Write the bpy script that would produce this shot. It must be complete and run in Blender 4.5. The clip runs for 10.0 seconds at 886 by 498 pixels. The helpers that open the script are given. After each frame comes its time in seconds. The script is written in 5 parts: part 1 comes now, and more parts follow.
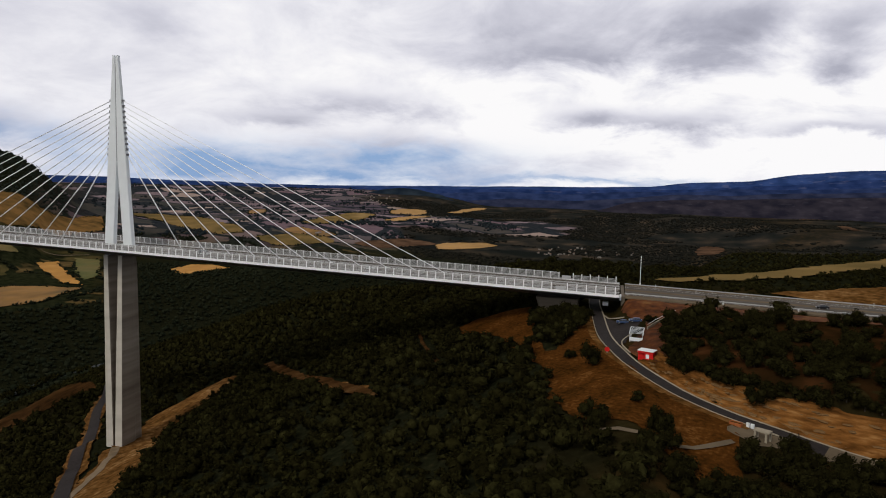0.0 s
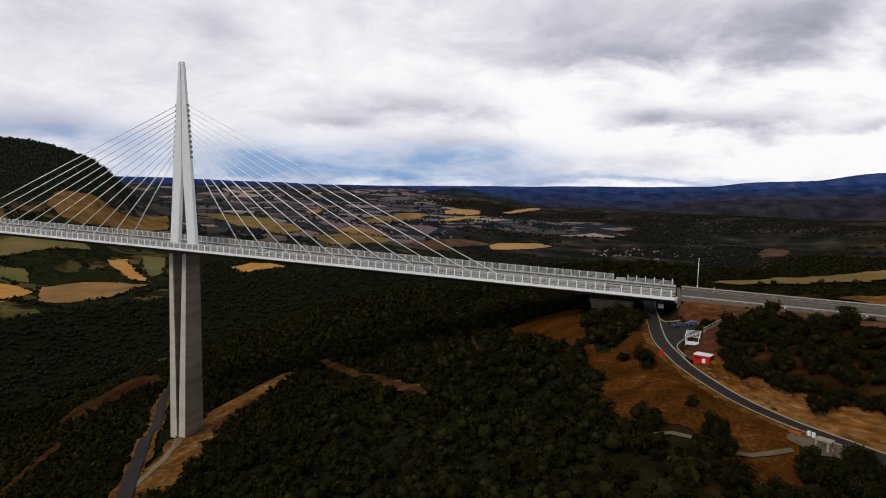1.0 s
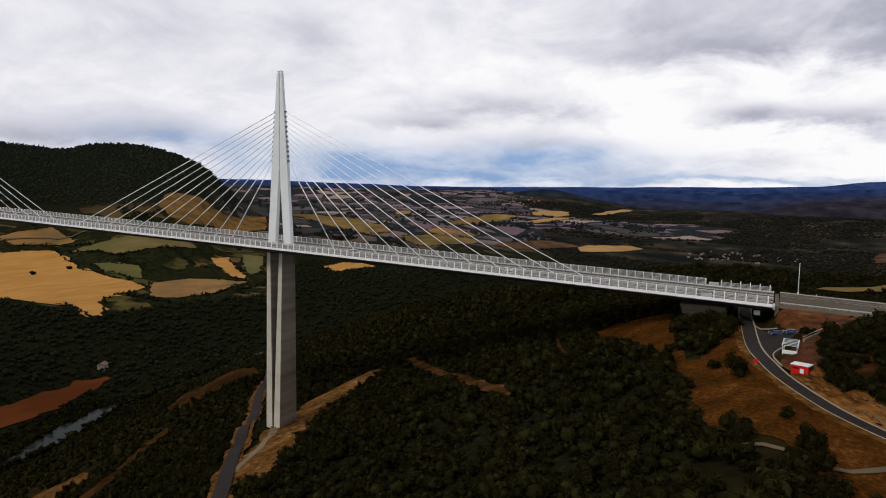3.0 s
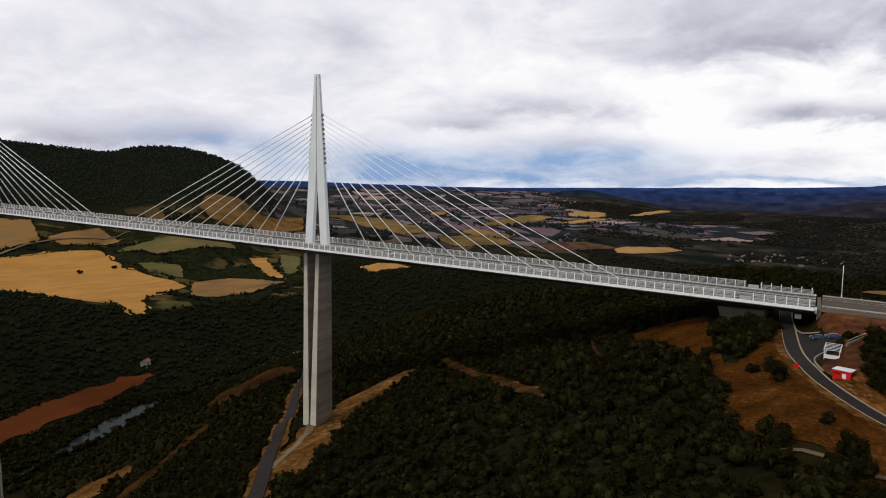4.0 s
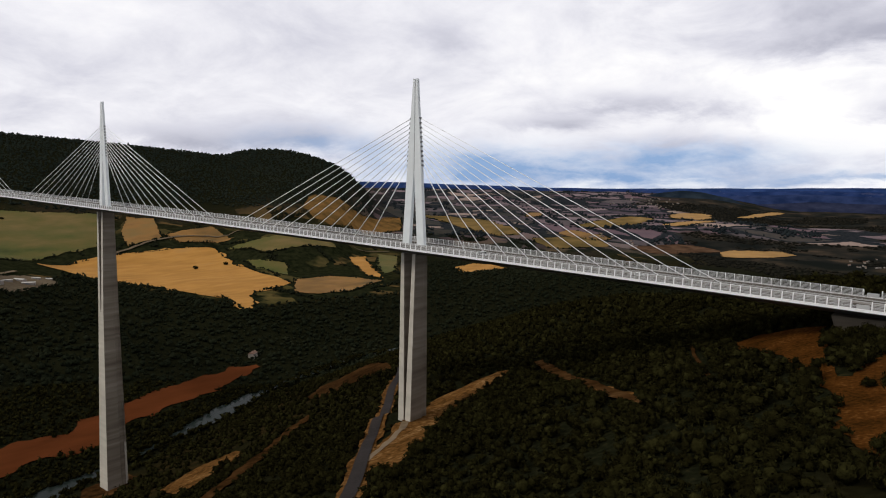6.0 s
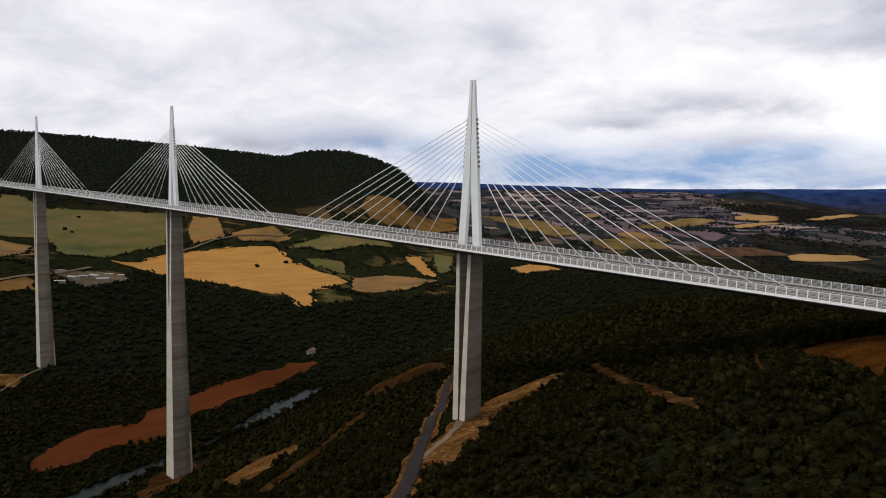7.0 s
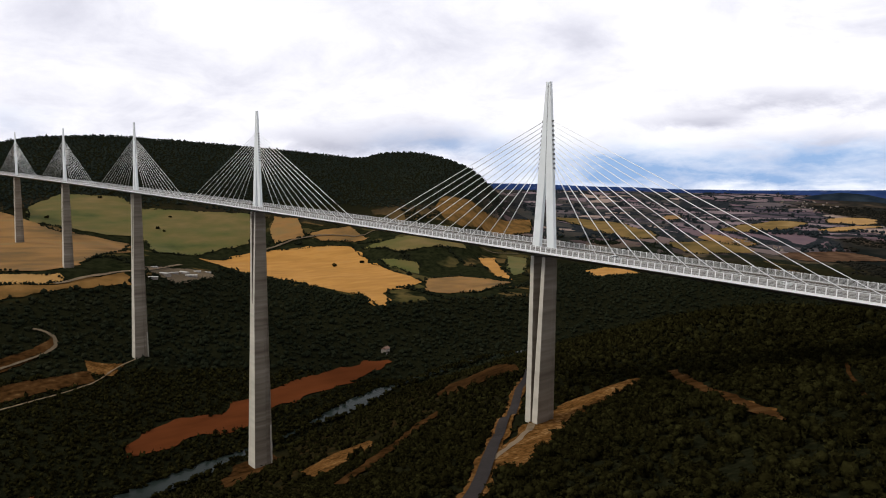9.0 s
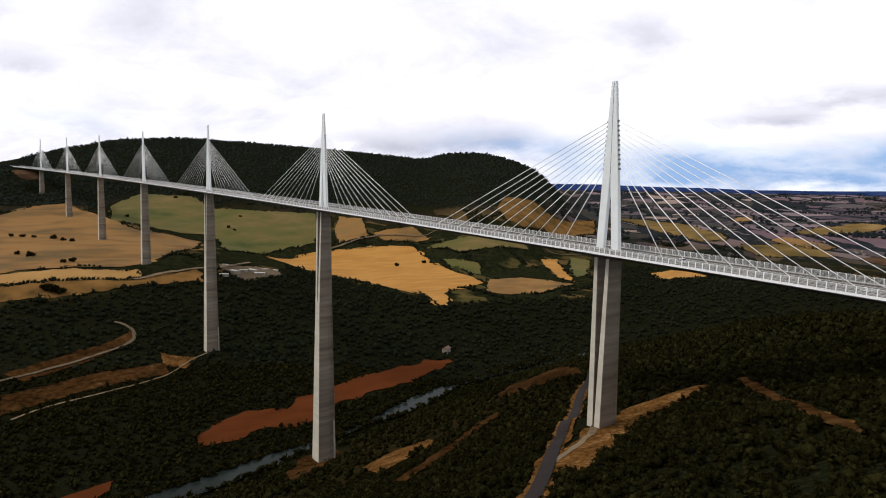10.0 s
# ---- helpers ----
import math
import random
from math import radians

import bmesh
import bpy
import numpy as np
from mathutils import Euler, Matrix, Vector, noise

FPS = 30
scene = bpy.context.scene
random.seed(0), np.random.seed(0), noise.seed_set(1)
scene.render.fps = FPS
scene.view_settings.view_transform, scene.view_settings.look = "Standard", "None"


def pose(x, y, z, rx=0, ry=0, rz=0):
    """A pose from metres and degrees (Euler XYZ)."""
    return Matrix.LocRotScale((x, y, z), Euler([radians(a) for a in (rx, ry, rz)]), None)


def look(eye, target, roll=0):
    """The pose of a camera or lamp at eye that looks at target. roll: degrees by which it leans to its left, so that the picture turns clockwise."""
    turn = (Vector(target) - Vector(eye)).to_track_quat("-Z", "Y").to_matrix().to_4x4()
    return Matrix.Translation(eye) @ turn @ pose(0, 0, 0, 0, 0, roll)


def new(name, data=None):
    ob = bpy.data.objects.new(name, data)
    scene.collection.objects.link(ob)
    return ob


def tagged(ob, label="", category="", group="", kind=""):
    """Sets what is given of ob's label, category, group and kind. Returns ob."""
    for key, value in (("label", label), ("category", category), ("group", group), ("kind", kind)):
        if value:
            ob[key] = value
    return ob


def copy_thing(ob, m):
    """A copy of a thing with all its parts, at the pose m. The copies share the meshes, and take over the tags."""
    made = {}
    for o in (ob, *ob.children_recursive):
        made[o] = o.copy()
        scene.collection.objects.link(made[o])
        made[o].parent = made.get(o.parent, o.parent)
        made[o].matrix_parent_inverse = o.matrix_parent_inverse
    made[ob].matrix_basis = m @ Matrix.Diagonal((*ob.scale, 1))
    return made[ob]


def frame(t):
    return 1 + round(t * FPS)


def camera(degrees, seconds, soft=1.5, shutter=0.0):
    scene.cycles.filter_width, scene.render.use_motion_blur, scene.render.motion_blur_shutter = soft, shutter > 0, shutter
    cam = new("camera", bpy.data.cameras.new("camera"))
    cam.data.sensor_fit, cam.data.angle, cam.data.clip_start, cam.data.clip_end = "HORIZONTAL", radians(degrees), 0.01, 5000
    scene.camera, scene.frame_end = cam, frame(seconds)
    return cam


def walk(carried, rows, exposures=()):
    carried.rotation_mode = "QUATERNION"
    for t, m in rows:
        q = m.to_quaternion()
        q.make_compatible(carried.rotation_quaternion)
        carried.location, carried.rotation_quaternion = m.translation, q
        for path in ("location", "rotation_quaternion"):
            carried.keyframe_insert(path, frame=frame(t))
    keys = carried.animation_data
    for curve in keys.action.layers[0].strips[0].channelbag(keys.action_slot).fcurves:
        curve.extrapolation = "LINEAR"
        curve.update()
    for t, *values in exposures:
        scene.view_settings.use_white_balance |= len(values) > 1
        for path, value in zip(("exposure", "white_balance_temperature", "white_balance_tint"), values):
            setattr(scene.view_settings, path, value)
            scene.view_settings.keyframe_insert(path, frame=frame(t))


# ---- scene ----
cam = camera(67.85, 10.0, soft=1.05)
PATH = [
    (0, pose(222.92, -260.72, 29.95, 84.788, -1.333, 14.431)),
    (0.5, pose(223.35, -261.26, 30.06, 84.742, -1.304, 16.705)),
    (1, pose(223.77, -261.80, 30.18, 84.698, -1.244, 19.111)),
    (1.5, pose(224.19, -262.33, 30.29, 84.676, -1.218, 21.407)),
    (2, pose(224.61, -262.87, 30.40, 84.644, -1.140, 23.371)),
    (2.5, pose(225.04, -263.41, 30.51, 84.636, -1.111, 25.104)),
    (4, pose(226.30, -265.02, 30.85, 84.673, -0.959, 29.760)),
    (4.5, pose(226.73, -265.56, 30.96, 84.665, -0.927, 31.291)),
    (5, pose(227.15, -266.10, 31.08, 84.657, -0.924, 33.115)),
    (5.5, pose(227.57, -266.63, 31.19, 84.635, -0.922, 35.438)),
    (6, pose(227.99, -267.17, 31.30, 84.605, -0.911, 38.049)),
    (7.5, pose(229.26, -268.78, 31.64, 84.563, -0.948, 44.833)),
    (8, pose(229.68, -269.32, 31.75, 84.564, -0.947, 46.344)),
    (8.5, pose(230.11, -269.86, 31.86, 84.553, -0.933, 47.738)),
    (9, pose(230.53, -270.40, 31.98, 84.564, -0.894, 49.311)),
    (9.5, pose(230.95, -270.93, 32.09, 84.555, -0.937, 51.568)),
    (10, pose(231.37, -271.47, 32.20, 84.518, -0.931, 54.687)),
]
walk(cam, PATH, [(0, -0.05), (4.5, 0.0), (6.0, 0.03), (8.0, 0.14), (10.0, 0.36)])
# ---------------------------------------------------------------- sky and sun
SUN_EL, SUN_AZ = 42.0, 208.0          # degrees; azimuth from +y towards +x


GREY_CLOUDS = [
    (-8.6, 12.9, 6.4, 2.4, 0.59), (-17.6, 11.7, 2.5, 2.2, 0.43), (2.6, 11.2, 5.6, 1.4, 0.46), (10.5, 10.5, 4.8, 1.5, 0.34), (6.9, 13.5, 8.6, 2.0, 0.19), (21.5, 7.1, 6.0, 0.9, 0.31),
    (29.0, 5.5, 3.5, 0.6, 0.28), (1.4, 6.0, 3.1, 0.9, 0.50), (-4.4, 6.1, 3.8, 0.6, 0.31), (-16.0, 5.1, 4.4, 0.6, 0.46), (-17.6, 9.2, 1.9, 1.4, 0.37), (-6.7, 10.3, 3.1, 0.8, 0.25),
    (18.6, 3.8, 7.2, 0.8, 0.25), (86.1, 8.3, 3.1, 0.9, 0.12), (58.8, 3.6, 5.5, 0.8, 0.22), (50.6, 3.8, 4.2, 1.0, 0.25), (-8.0, 3.2, 10.0, 1.8, -0.35), (8.0, 4.2, 6.0, 1.0, -0.25), (37.9, 12.7, 3.2, 1.7, 0.12)]
BLUE_GAPS = [(24.8, 1.3, 13.9, 1.5, 0.98), (35.6, 1.9, 4.3, 1.7, 0.80), (18.6, 2.9, 6.9, 0.9, 0.63), (1.7, 0.9, 12.5, 0.4, 0.69), (44.6, 3.2, 4.6, 1.2, 0.29), (51.1, 3.7, 4.7, 1.2, 0.52),
             (44.3, 1.5, 2.5, 1.5, 0.46), (83.7, 4.3, 3.3, 0.9, 0.23)]


def build_world():
    w = bpy.data.worlds.new("overcast_sky")
    w.use_nodes = True
    scene.world = w
    nt = w.node_tree
    nt.nodes.clear()
    N, L = nt.nodes.new, nt.links.new

    def math_node(op, a, b=None, clamp=False):
        n = N("ShaderNodeMath")
        n.operation, n.use_clamp = op, clamp
        for i, v in enumerate((a, b)):
            if v is None:
                continue
            if isinstance(v, (int, float)):
                n.inputs[i].default_value = v
            else:
                L(v, n.inputs[i])
        return n.outputs[0]

    def ramp(fac, stops):
        n = N("ShaderNodeValToRGB")
        while len(n.color_ramp.elements) < len(stops):
            n.color_ramp.elements.new(0.5)
        for e, (p, c) in zip(n.color_ramp.elements, stops):
            e.position, e.color = p, (*c, 1)
        L(fac, n.inputs[0])
        return n.outputs[0]

    def mix(fac, a, b):
        n = N("ShaderNodeMix")
        n.data_type = "RGBA"
        for s, v in ((n.inputs[0], fac), (n.inputs[6], a), (n.inputs[7], b)):
            if isinstance(v, (int, float)):
                s.default_value = v
            elif isinstance(v, tuple):
                s.default_value = (*v, 1)
            else:
                L(v, s)
        return n.outputs[2]

    sky = N("ShaderNodeTexSky")
    sky.sky_type, sky.sun_disc = "NISHITA", False
    sky.sun_elevation, sky.sun_rotation = radians(SUN_EL), radians(SUN_AZ)
    sky.dust_density, sky.air_density = 1.5, 1.0
    blue = N("ShaderNodeVectorMath")
    blue.operation = "SCALE"
    L(sky.outputs[0], blue.inputs[0])
    blue.inputs["Scale"].default_value = 0.10

    co = N("ShaderNodeTexCoord")
    sep = N("ShaderNodeSeparateXYZ")
    L(co.outputs["Generated"], sep.inputs[0])
    z = math_node("MAXIMUM", sep.outputs[2], 0.0)
    # the cloud deck is a flat layer seen in perspective
    zz = math_node("ADD", z, 0.32)
    flat = N("ShaderNodeCombineXYZ")
    L(math_node("DIVIDE", sep.outputs[0], zz), flat.inputs[0])
    L(math_node("DIVIDE", sep.outputs[1], zz), flat.inputs[1])

    def fbm(scale, detail, rough, dist, off):
        m = N("ShaderNodeMapping")
        L(flat.outputs[0], m.inputs[0])
        m.inputs["Location"].default_value = off
        n = N("ShaderNodeTexNoise")
        n.inputs["Scale"].default_value, n.inputs["Detail"].default_value = scale, detail
        n.inputs["Roughness"].default_value, n.inputs["Distortion"].default_value = rough, dist
        L(m.outputs[0], n.inputs["Vector"])
        return n.outputs[0]

    # a broken deck of cloud: grey undersides and a clearer blue stretch low over the plain,
    # each given by azimuth, elevation, half width, half height (degrees) and depth
    wisp = fbm(2.9, 9, 0.62, 0.35, (1.0, 2.0, 5.0))
    curl = fbm(6.0, 8, 0.6, 0.2, (6.0, 1.5, 2.0))
    big = fbm(1.2, 5, 0.55, 0.2, (3.1, 7.7, 0.0))
    az = math_node("ARCTAN2", math_node("MULTIPLY", sep.outputs[0], -1.0), sep.outputs[1])
    az = math_node("MULTIPLY", az, 57.2958)
    el = math_node("MULTIPLY", math_node("ARCSINE", sep.outputs[2]), 57.2958)
    az = math_node("ADD", az, math_node("MULTIPLY", math_node("SUBTRACT", big, 0.5), 12.0))
    el = math_node("ADD", el, math_node("MULTIPLY", math_node("SUBTRACT", wisp, 0.5), 4.0))
    place_ = N("ShaderNodeCombineXYZ")
    L(az, place_.inputs[0])
    L(el, place_.inputs[1])

    def masses(rows):
        total = None
        for a_, e_, w_, h_, k_ in rows:
            v1, v2, v3 = N("ShaderNodeVectorMath"), N("ShaderNodeVectorMath"), N("ShaderNodeVectorMath")
            v1.operation, v2.operation, v3.operation = "SUBTRACT", "MULTIPLY", "DOT_PRODUCT"
            L(place_.outputs[0], v1.inputs[0])
            v1.inputs[1].default_value = (a_, e_, 0)
            L(v1.outputs[0], v2.inputs[0])
            v2.inputs[1].default_value = (1 / w_, 1 / h_, 0)
            L(v2.outputs[0], v3.inputs[0])
            L(v2.outputs[0], v3.inputs[1])
            g = math_node("MULTIPLY", math_node("EXPONENT", math_node("MULTIPLY", v3.outputs["Value"], -1.0)), k_)
            total = g if total is None else math_node("ADD", total, g)
        return total

    grey = masses(GREY_CLOUDS)
    grey = math_node("MULTIPLY", grey, math_node("ADD", math_node("MULTIPLY", curl, 1.3), 0.35))
    loose = math_node("MULTIPLY", math_node("SUBTRACT", math_node("ADD", math_node("MULTIPLY", wisp, 0.6), math_node("MULTIPLY", big, 0.4)), 0.465), 2.3)
    north = math_node("ADD", math_node("MULTIPLY", sep.outputs[0], 0.62), math_node("MULTIPLY", sep.outputs[1], 0.78))
    loose = math_node("MULTIPLY", loose, ramp(north, [(0.25, (0.55, 0.55, 0.55)), (0.85, (1, 1, 1))]))
    thick = math_node("ADD", math_node("ADD", grey, loose), ramp(north, [(0.0, (0.20, 0.20, 0.20)), (0.45, (0.07, 0.07, 0.07)), (0.75, (0, 0, 0))]))
    cloud = ramp(thick, [(0.0, (1.0, 0.99, 1.0)), (0.15, (0.87, 0.865, 0.915)), (0.34, (0.68, 0.68, 0.76)), (0.6, (0.46, 0.465, 0.55)), (0.95, (0.33, 0.335, 0.41))])
    clear = math_node("MULTIPLY", masses(BLUE_GAPS), math_node("ADD", math_node("MULTIPLY", curl, 1.5), 0.15), True)
    veil = mix(0.85, blue.outputs[0], (0.25, 0.41, 0.71))
    col = mix(clear, cloud, veil)
    dim = ramp(z, [(0.36, (1, 1, 1)), (0.8, (0.44, 0.42, 0.40))])
    col = mix(1.0, col, dim)
    col.node.blend_type = "MULTIPLY"
    bg = N("ShaderNodeBackground")
    L(col, bg.inputs[0])
    bg.inputs[1].default_value = 1.0
    out = N("ShaderNodeOutputWorld")
    L(bg.outputs[0], out.inputs[0])


build_world()
sun = new("sun", bpy.data.lights.new("sun", "SUN"))
sun.data.energy, sun.data.angle, sun.data.color = 1.5, radians(12), (1.0, 0.92, 0.80)
a, e = radians(SUN_AZ), radians(SUN_EL)
sun.matrix_world = look((math.sin(a) * math.cos(e), math.cos(a) * math.cos(e), math.sin(e)), (0, 0, 0))


# ---------------------------------------------------------------- materials
def material(name, stops, scale=1.0, rough=0.8, metal=0.0, bump=0.0, bump_scale=None, detail=6, stretch=(1, 1, 1), spec=0.12, island=0.0):
    """Noise-driven base colour between the stops, at two scales, with relief."""
    m = bpy.data.materials.new(name)
    m.use_nodes = True
    nt = m.node_tree
    b = nt.nodes["Principled BSDF"]
    N, L = nt.nodes.new, nt.links.new
    co = N("ShaderNodeTexCoord")
    mp = N("ShaderNodeMapping")
    mp.inputs["Scale"].default_value = stretch
    L(co.outputs["Object"], mp.inputs[0])
    n1, n2 = N("ShaderNodeTexNoise"), N("ShaderNodeTexNoise")
    n1.inputs["Scale"].default_value, n1.inputs["Detail"].default_value = scale, detail
    n2.inputs["Scale"].default_value, n2.inputs["Detail"].default_value = scale * 0.13, 3
    for n in (n1, n2):
        L(mp.outputs[0], n.inputs["Vector"])
    ad = N("ShaderNodeMix")
    ad.inputs[0].default_value = 0.45
    L(n1.outputs[0], ad.inputs[2])
    L(n2.outputs[0], ad.inputs[3])
    fac = ad.outputs[0]
    if island:
        g = N("ShaderNodeNewGeometry")
        k = N("ShaderNodeMix")
        k.inputs[0].default_value = island
        L(fac, k.inputs[2])
        L(g.outputs["Random Per Island"], k.inputs[3])
        fac = k.outputs[0]
    r = N("ShaderNodeValToRGB")
    while len(r.color_ramp.elements) < len(stops):
        r.color_ramp.elements.new(0.5)
    for e_, (p, c) in zip(r.color_ramp.elements, stops):
        e_.position, e_.color = p, (*c, 1)
    L(fac, r.inputs[0])
    L(r.outputs[0], b.inputs["Base Color"])
    b.inputs["Roughness"].default_value, b.inputs["Metallic"].default_value = rough, metal
    b.inputs["Specular IOR Level"].default_value = spec
    if bump:
        bp = N("ShaderNodeBump")
        n3 = N("ShaderNodeTexNoise")
        n3.inputs["Scale"].default_value, n3.inputs["Detail"].default_value = bump_scale or scale * 3, 5
        L(mp.outputs[0], n3.inputs["Vector"])
        L(n3.outputs[0], bp.inputs["Height"])
        bp.inputs["Strength"].default_value, bp.inputs["Distance"].default_value = 0.8, bump
        L(bp.outputs[0], b.inputs["Normal"])
    return m


def lerp3(a_, b_, k):
    return tuple(x + (y - x) * k for x, y in zip(a_, b_))


def tones(c, spread=0.3, lo=0.35, hi=0.65):
    return [(lo, tuple(x * (1 - spread) for x in c)), (0.5, c), (hi, tuple(x * (1 + spread) for x in c))]


WHITE = material("white_coated_steel", tones((0.70, 0.745, 0.76), 0.05), 0.3, 0.45)
WHITE_CLEAN = material("bright_white_steel", tones((0.84, 0.86, 0.87), 0.04), 0.3, 0.45)
# pier concrete twice: darker for shaded broad faces, paler for sunlit flanks
CONCRETE = material("weathered_shaded_concrete", [(0.33, (0.0978, 0.0805, 0.0598)), (0.46, (0.1667, 0.1403, 0.1081)), (0.58, (0.2300, 0.2012, 0.1633)), (0.72, (0.3335, 0.3013, 0.2472))], 0.27, 0.85, bump=0.04, stretch=(0.06, 0.06, 1.0))
CONCRETE_LIT = material("lit_flank_concrete", tones((0.4704, 0.4424, 0.3808), 0.12), 0.25, 0.85, bump=0.04, stretch=(0.2240, 0.2240, 1.1200))
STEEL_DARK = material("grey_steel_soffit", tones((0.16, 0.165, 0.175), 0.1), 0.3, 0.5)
ASPHALT = material("asphalt", tones((0.0288, 0.0248, 0.0240), 0.2), 0.8, 0.9, bump=0.02, spec=0.05)
ASPHALT_PALE = material("worn_pale_asphalt", tones((0.080, 0.070, 0.060), 0.2), 0.4, 0.9, stretch=(0.1, 1, 1), spec=0.05)
PAINT = material("road_paint", tones((0.7, 0.7, 0.68), 0.1), 2.0, 0.6)
CLEAR = material("smoky_acrylic_slat", tones((0.36, 0.37, 0.37), 0.1), 0.5, 0.4, spec=0.2)
REVEAL = material("grey_deck_strip", tones((0.26, 0.25, 0.23), 0.12), 0.4, 0.8)
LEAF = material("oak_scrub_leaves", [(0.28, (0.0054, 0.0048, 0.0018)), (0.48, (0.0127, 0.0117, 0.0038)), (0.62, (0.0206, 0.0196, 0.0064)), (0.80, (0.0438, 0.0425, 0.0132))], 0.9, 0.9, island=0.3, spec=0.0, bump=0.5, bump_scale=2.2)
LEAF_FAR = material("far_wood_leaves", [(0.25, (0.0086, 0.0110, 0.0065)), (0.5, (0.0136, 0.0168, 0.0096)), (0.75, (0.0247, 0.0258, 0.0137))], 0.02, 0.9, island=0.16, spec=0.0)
# haze before the mountain is painted in as a bluer leaf green
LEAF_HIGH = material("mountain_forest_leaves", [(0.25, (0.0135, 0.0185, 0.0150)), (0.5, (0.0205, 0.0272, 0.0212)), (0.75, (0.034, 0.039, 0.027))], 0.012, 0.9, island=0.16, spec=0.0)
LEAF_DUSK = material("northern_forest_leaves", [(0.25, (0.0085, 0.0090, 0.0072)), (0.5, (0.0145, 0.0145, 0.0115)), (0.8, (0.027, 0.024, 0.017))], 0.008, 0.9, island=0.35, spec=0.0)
BARK = material("bark", tones((0.06, 0.05, 0.04), 0.3), 2.0, 0.9)
GOLD = material("stubble_gold", [(0.34, (0.3240, 0.1591, 0.0353)), (0.47, (0.3870, 0.1909, 0.0420)), (0.57, (0.4500, 0.2279, 0.0538)), (0.68, (0.3780, 0.2064, 0.0630))], 0.05, 0.9, stretch=(1, 0.3, 1), bump=0.15, bump_scale=0.3)
GOLD_PALE = material("pale_straw", tones((0.34, 0.195, 0.062), 0.22), 0.02, 0.9, bump=0.15, bump_scale=0.3)
TAN = material("tan_stubble", [(0.35, (0.095, 0.068, 0.026)), (0.45, (0.175, 0.098, 0.031)), (0.55, (0.255, 0.135, 0.041)), (0.66, (0.205, 0.132, 0.047))], 0.022, 0.9, stretch=(1, 0.5, 1), bump=0.15, bump_scale=0.3, detail=10)
GREEN_FIELD = material("green_meadow", [(0.35, (0.040, 0.052, 0.013)), (0.46, (0.082, 0.086, 0.022)), (0.56, (0.118, 0.096, 0.029)), (0.67, (0.165, 0.118, 0.044))], 0.02, 0.9, stretch=(1, 0.6, 1), bump=0.15, bump_scale=0.3, detail=10)
RED_SOIL = material("red_ploughed_soil", tones((0.098, 0.030, 0.0105), 0.24), 0.06, 0.95, stretch=(1, 0.3, 1), bump=0.2, bump_scale=0.5, spec=0.0)
BARE = material("bare_ochre_earth", [(0.34, (0.0250, 0.0137, 0.0045)), (0.46, (0.0900, 0.0425, 0.0125)), (0.56, (0.1500, 0.0750, 0.0238)), (0.70, (0.3000, 0.1875, 0.0875))], 0.42, 0.95, bump=0.25, bump_scale=1.6, detail=9, spec=0.0)
GRAVEL = material("gravel_track", tones((0.125, 0.098, 0.066), 0.25), 0.2, 0.95, spec=0.0)
ROCK = material("ochre_limestone", tones((0.1656, 0.0972, 0.0418), 0.45), 0.35, 0.9, bump=0.4, bump_scale=0.9, stretch=(0.7200, 0.7200, 1.8000), spec=0.0)
# abutment concrete, its colour darkened for the shade below the deck
CONCRETE_SHADE = material("deck_shaded_concrete", tones((0.125, 0.105, 0.08), 0.3), 0.3, 0.9, bump=0.05, stretch=(0.2, 0.2, 1.0))
# hedges of the far plain, with haze painted in as bluer leaves
LEAF_HAZED = material("haze_blued_copses", [(0.2, (0.012, 0.017, 0.020)), (0.5, (0.019, 0.025, 0.028)), (0.8, (0.030, 0.037, 0.038))], 0.02, 0.9, island=0.4, spec=0.0)
WATER = material("river_water", tones((0.014, 0.020, 0.018), 0.3), 0.02, 0.2, bump=0.12, bump_scale=0.25, spec=0.022)


# ---------------------------------------------------------------- the lie of the land
def curve(q, xs, ys):
    """Piecewise-linear table, rounded off a little."""
    span = (max(xs) - min(xs)) * 0.008
    return (np.interp(q - span, xs, ys) + np.interp(q, xs, ys) * 2 + np.interp(q + span, xs, ys)) / 4


def step(q, lo, hi):
    k = np.clip((q - lo) / (hi - lo), 0, 1)
    return k * k * (3 - 2 * k)


LATTICE = np.random.RandomState(7).rand(128, 128)


def value_noise(x, y, size, shift=0.0):
    x, y = np.asarray(x) / size + shift, np.asarray(y) / size + shift * 1.7
    i, j = np.floor(x).astype(int), np.floor(y).astype(int)
    u, v = x - i, y - j
    u, v = u * u * (3 - 2 * u), v * v * (3 - 2 * v)
    g = lambda a_, b_: LATTICE[a_ % 128, b_ % 128]
    return (g(i, j) * (1 - u) * (1 - v) + g(i + 1, j) * u * (1 - v) + g(i, j + 1) * (1 - u) * v + g(i + 1, j + 1) * u * v) * 2 - 1


def fractal(x, y, size, octaves=4, shift=0.0):
    s, k = 0.0, 1.0
    for o in range(octaves):
        s = s + value_noise(x, y, size / 2 ** o, shift + o * 3.3) * k
        k *= 0.5
    return s / 1.9


HUB = (227.0, -266.0)                 # the far relief is laid out round this point


def polar(x, y):
    dx, dy = np.asarray(x) - HUB[0], np.asarray(y) - HUB[1]
    return np.degrees(np.arctan2(-dx, dy)), np.hypot(dx, dy)


def river_x(y):
    return curve(y, (-900, -400, -137, 54, 262, 441, 560, 653, 742, 1000, 1500, 2600), (-268, -338, -354, -405, -482, -508, -500, -466, -437, -300, 60, 900))


BEND = -5.14e-5                       # the deck's curvature in plan
GRADE = 0.03025


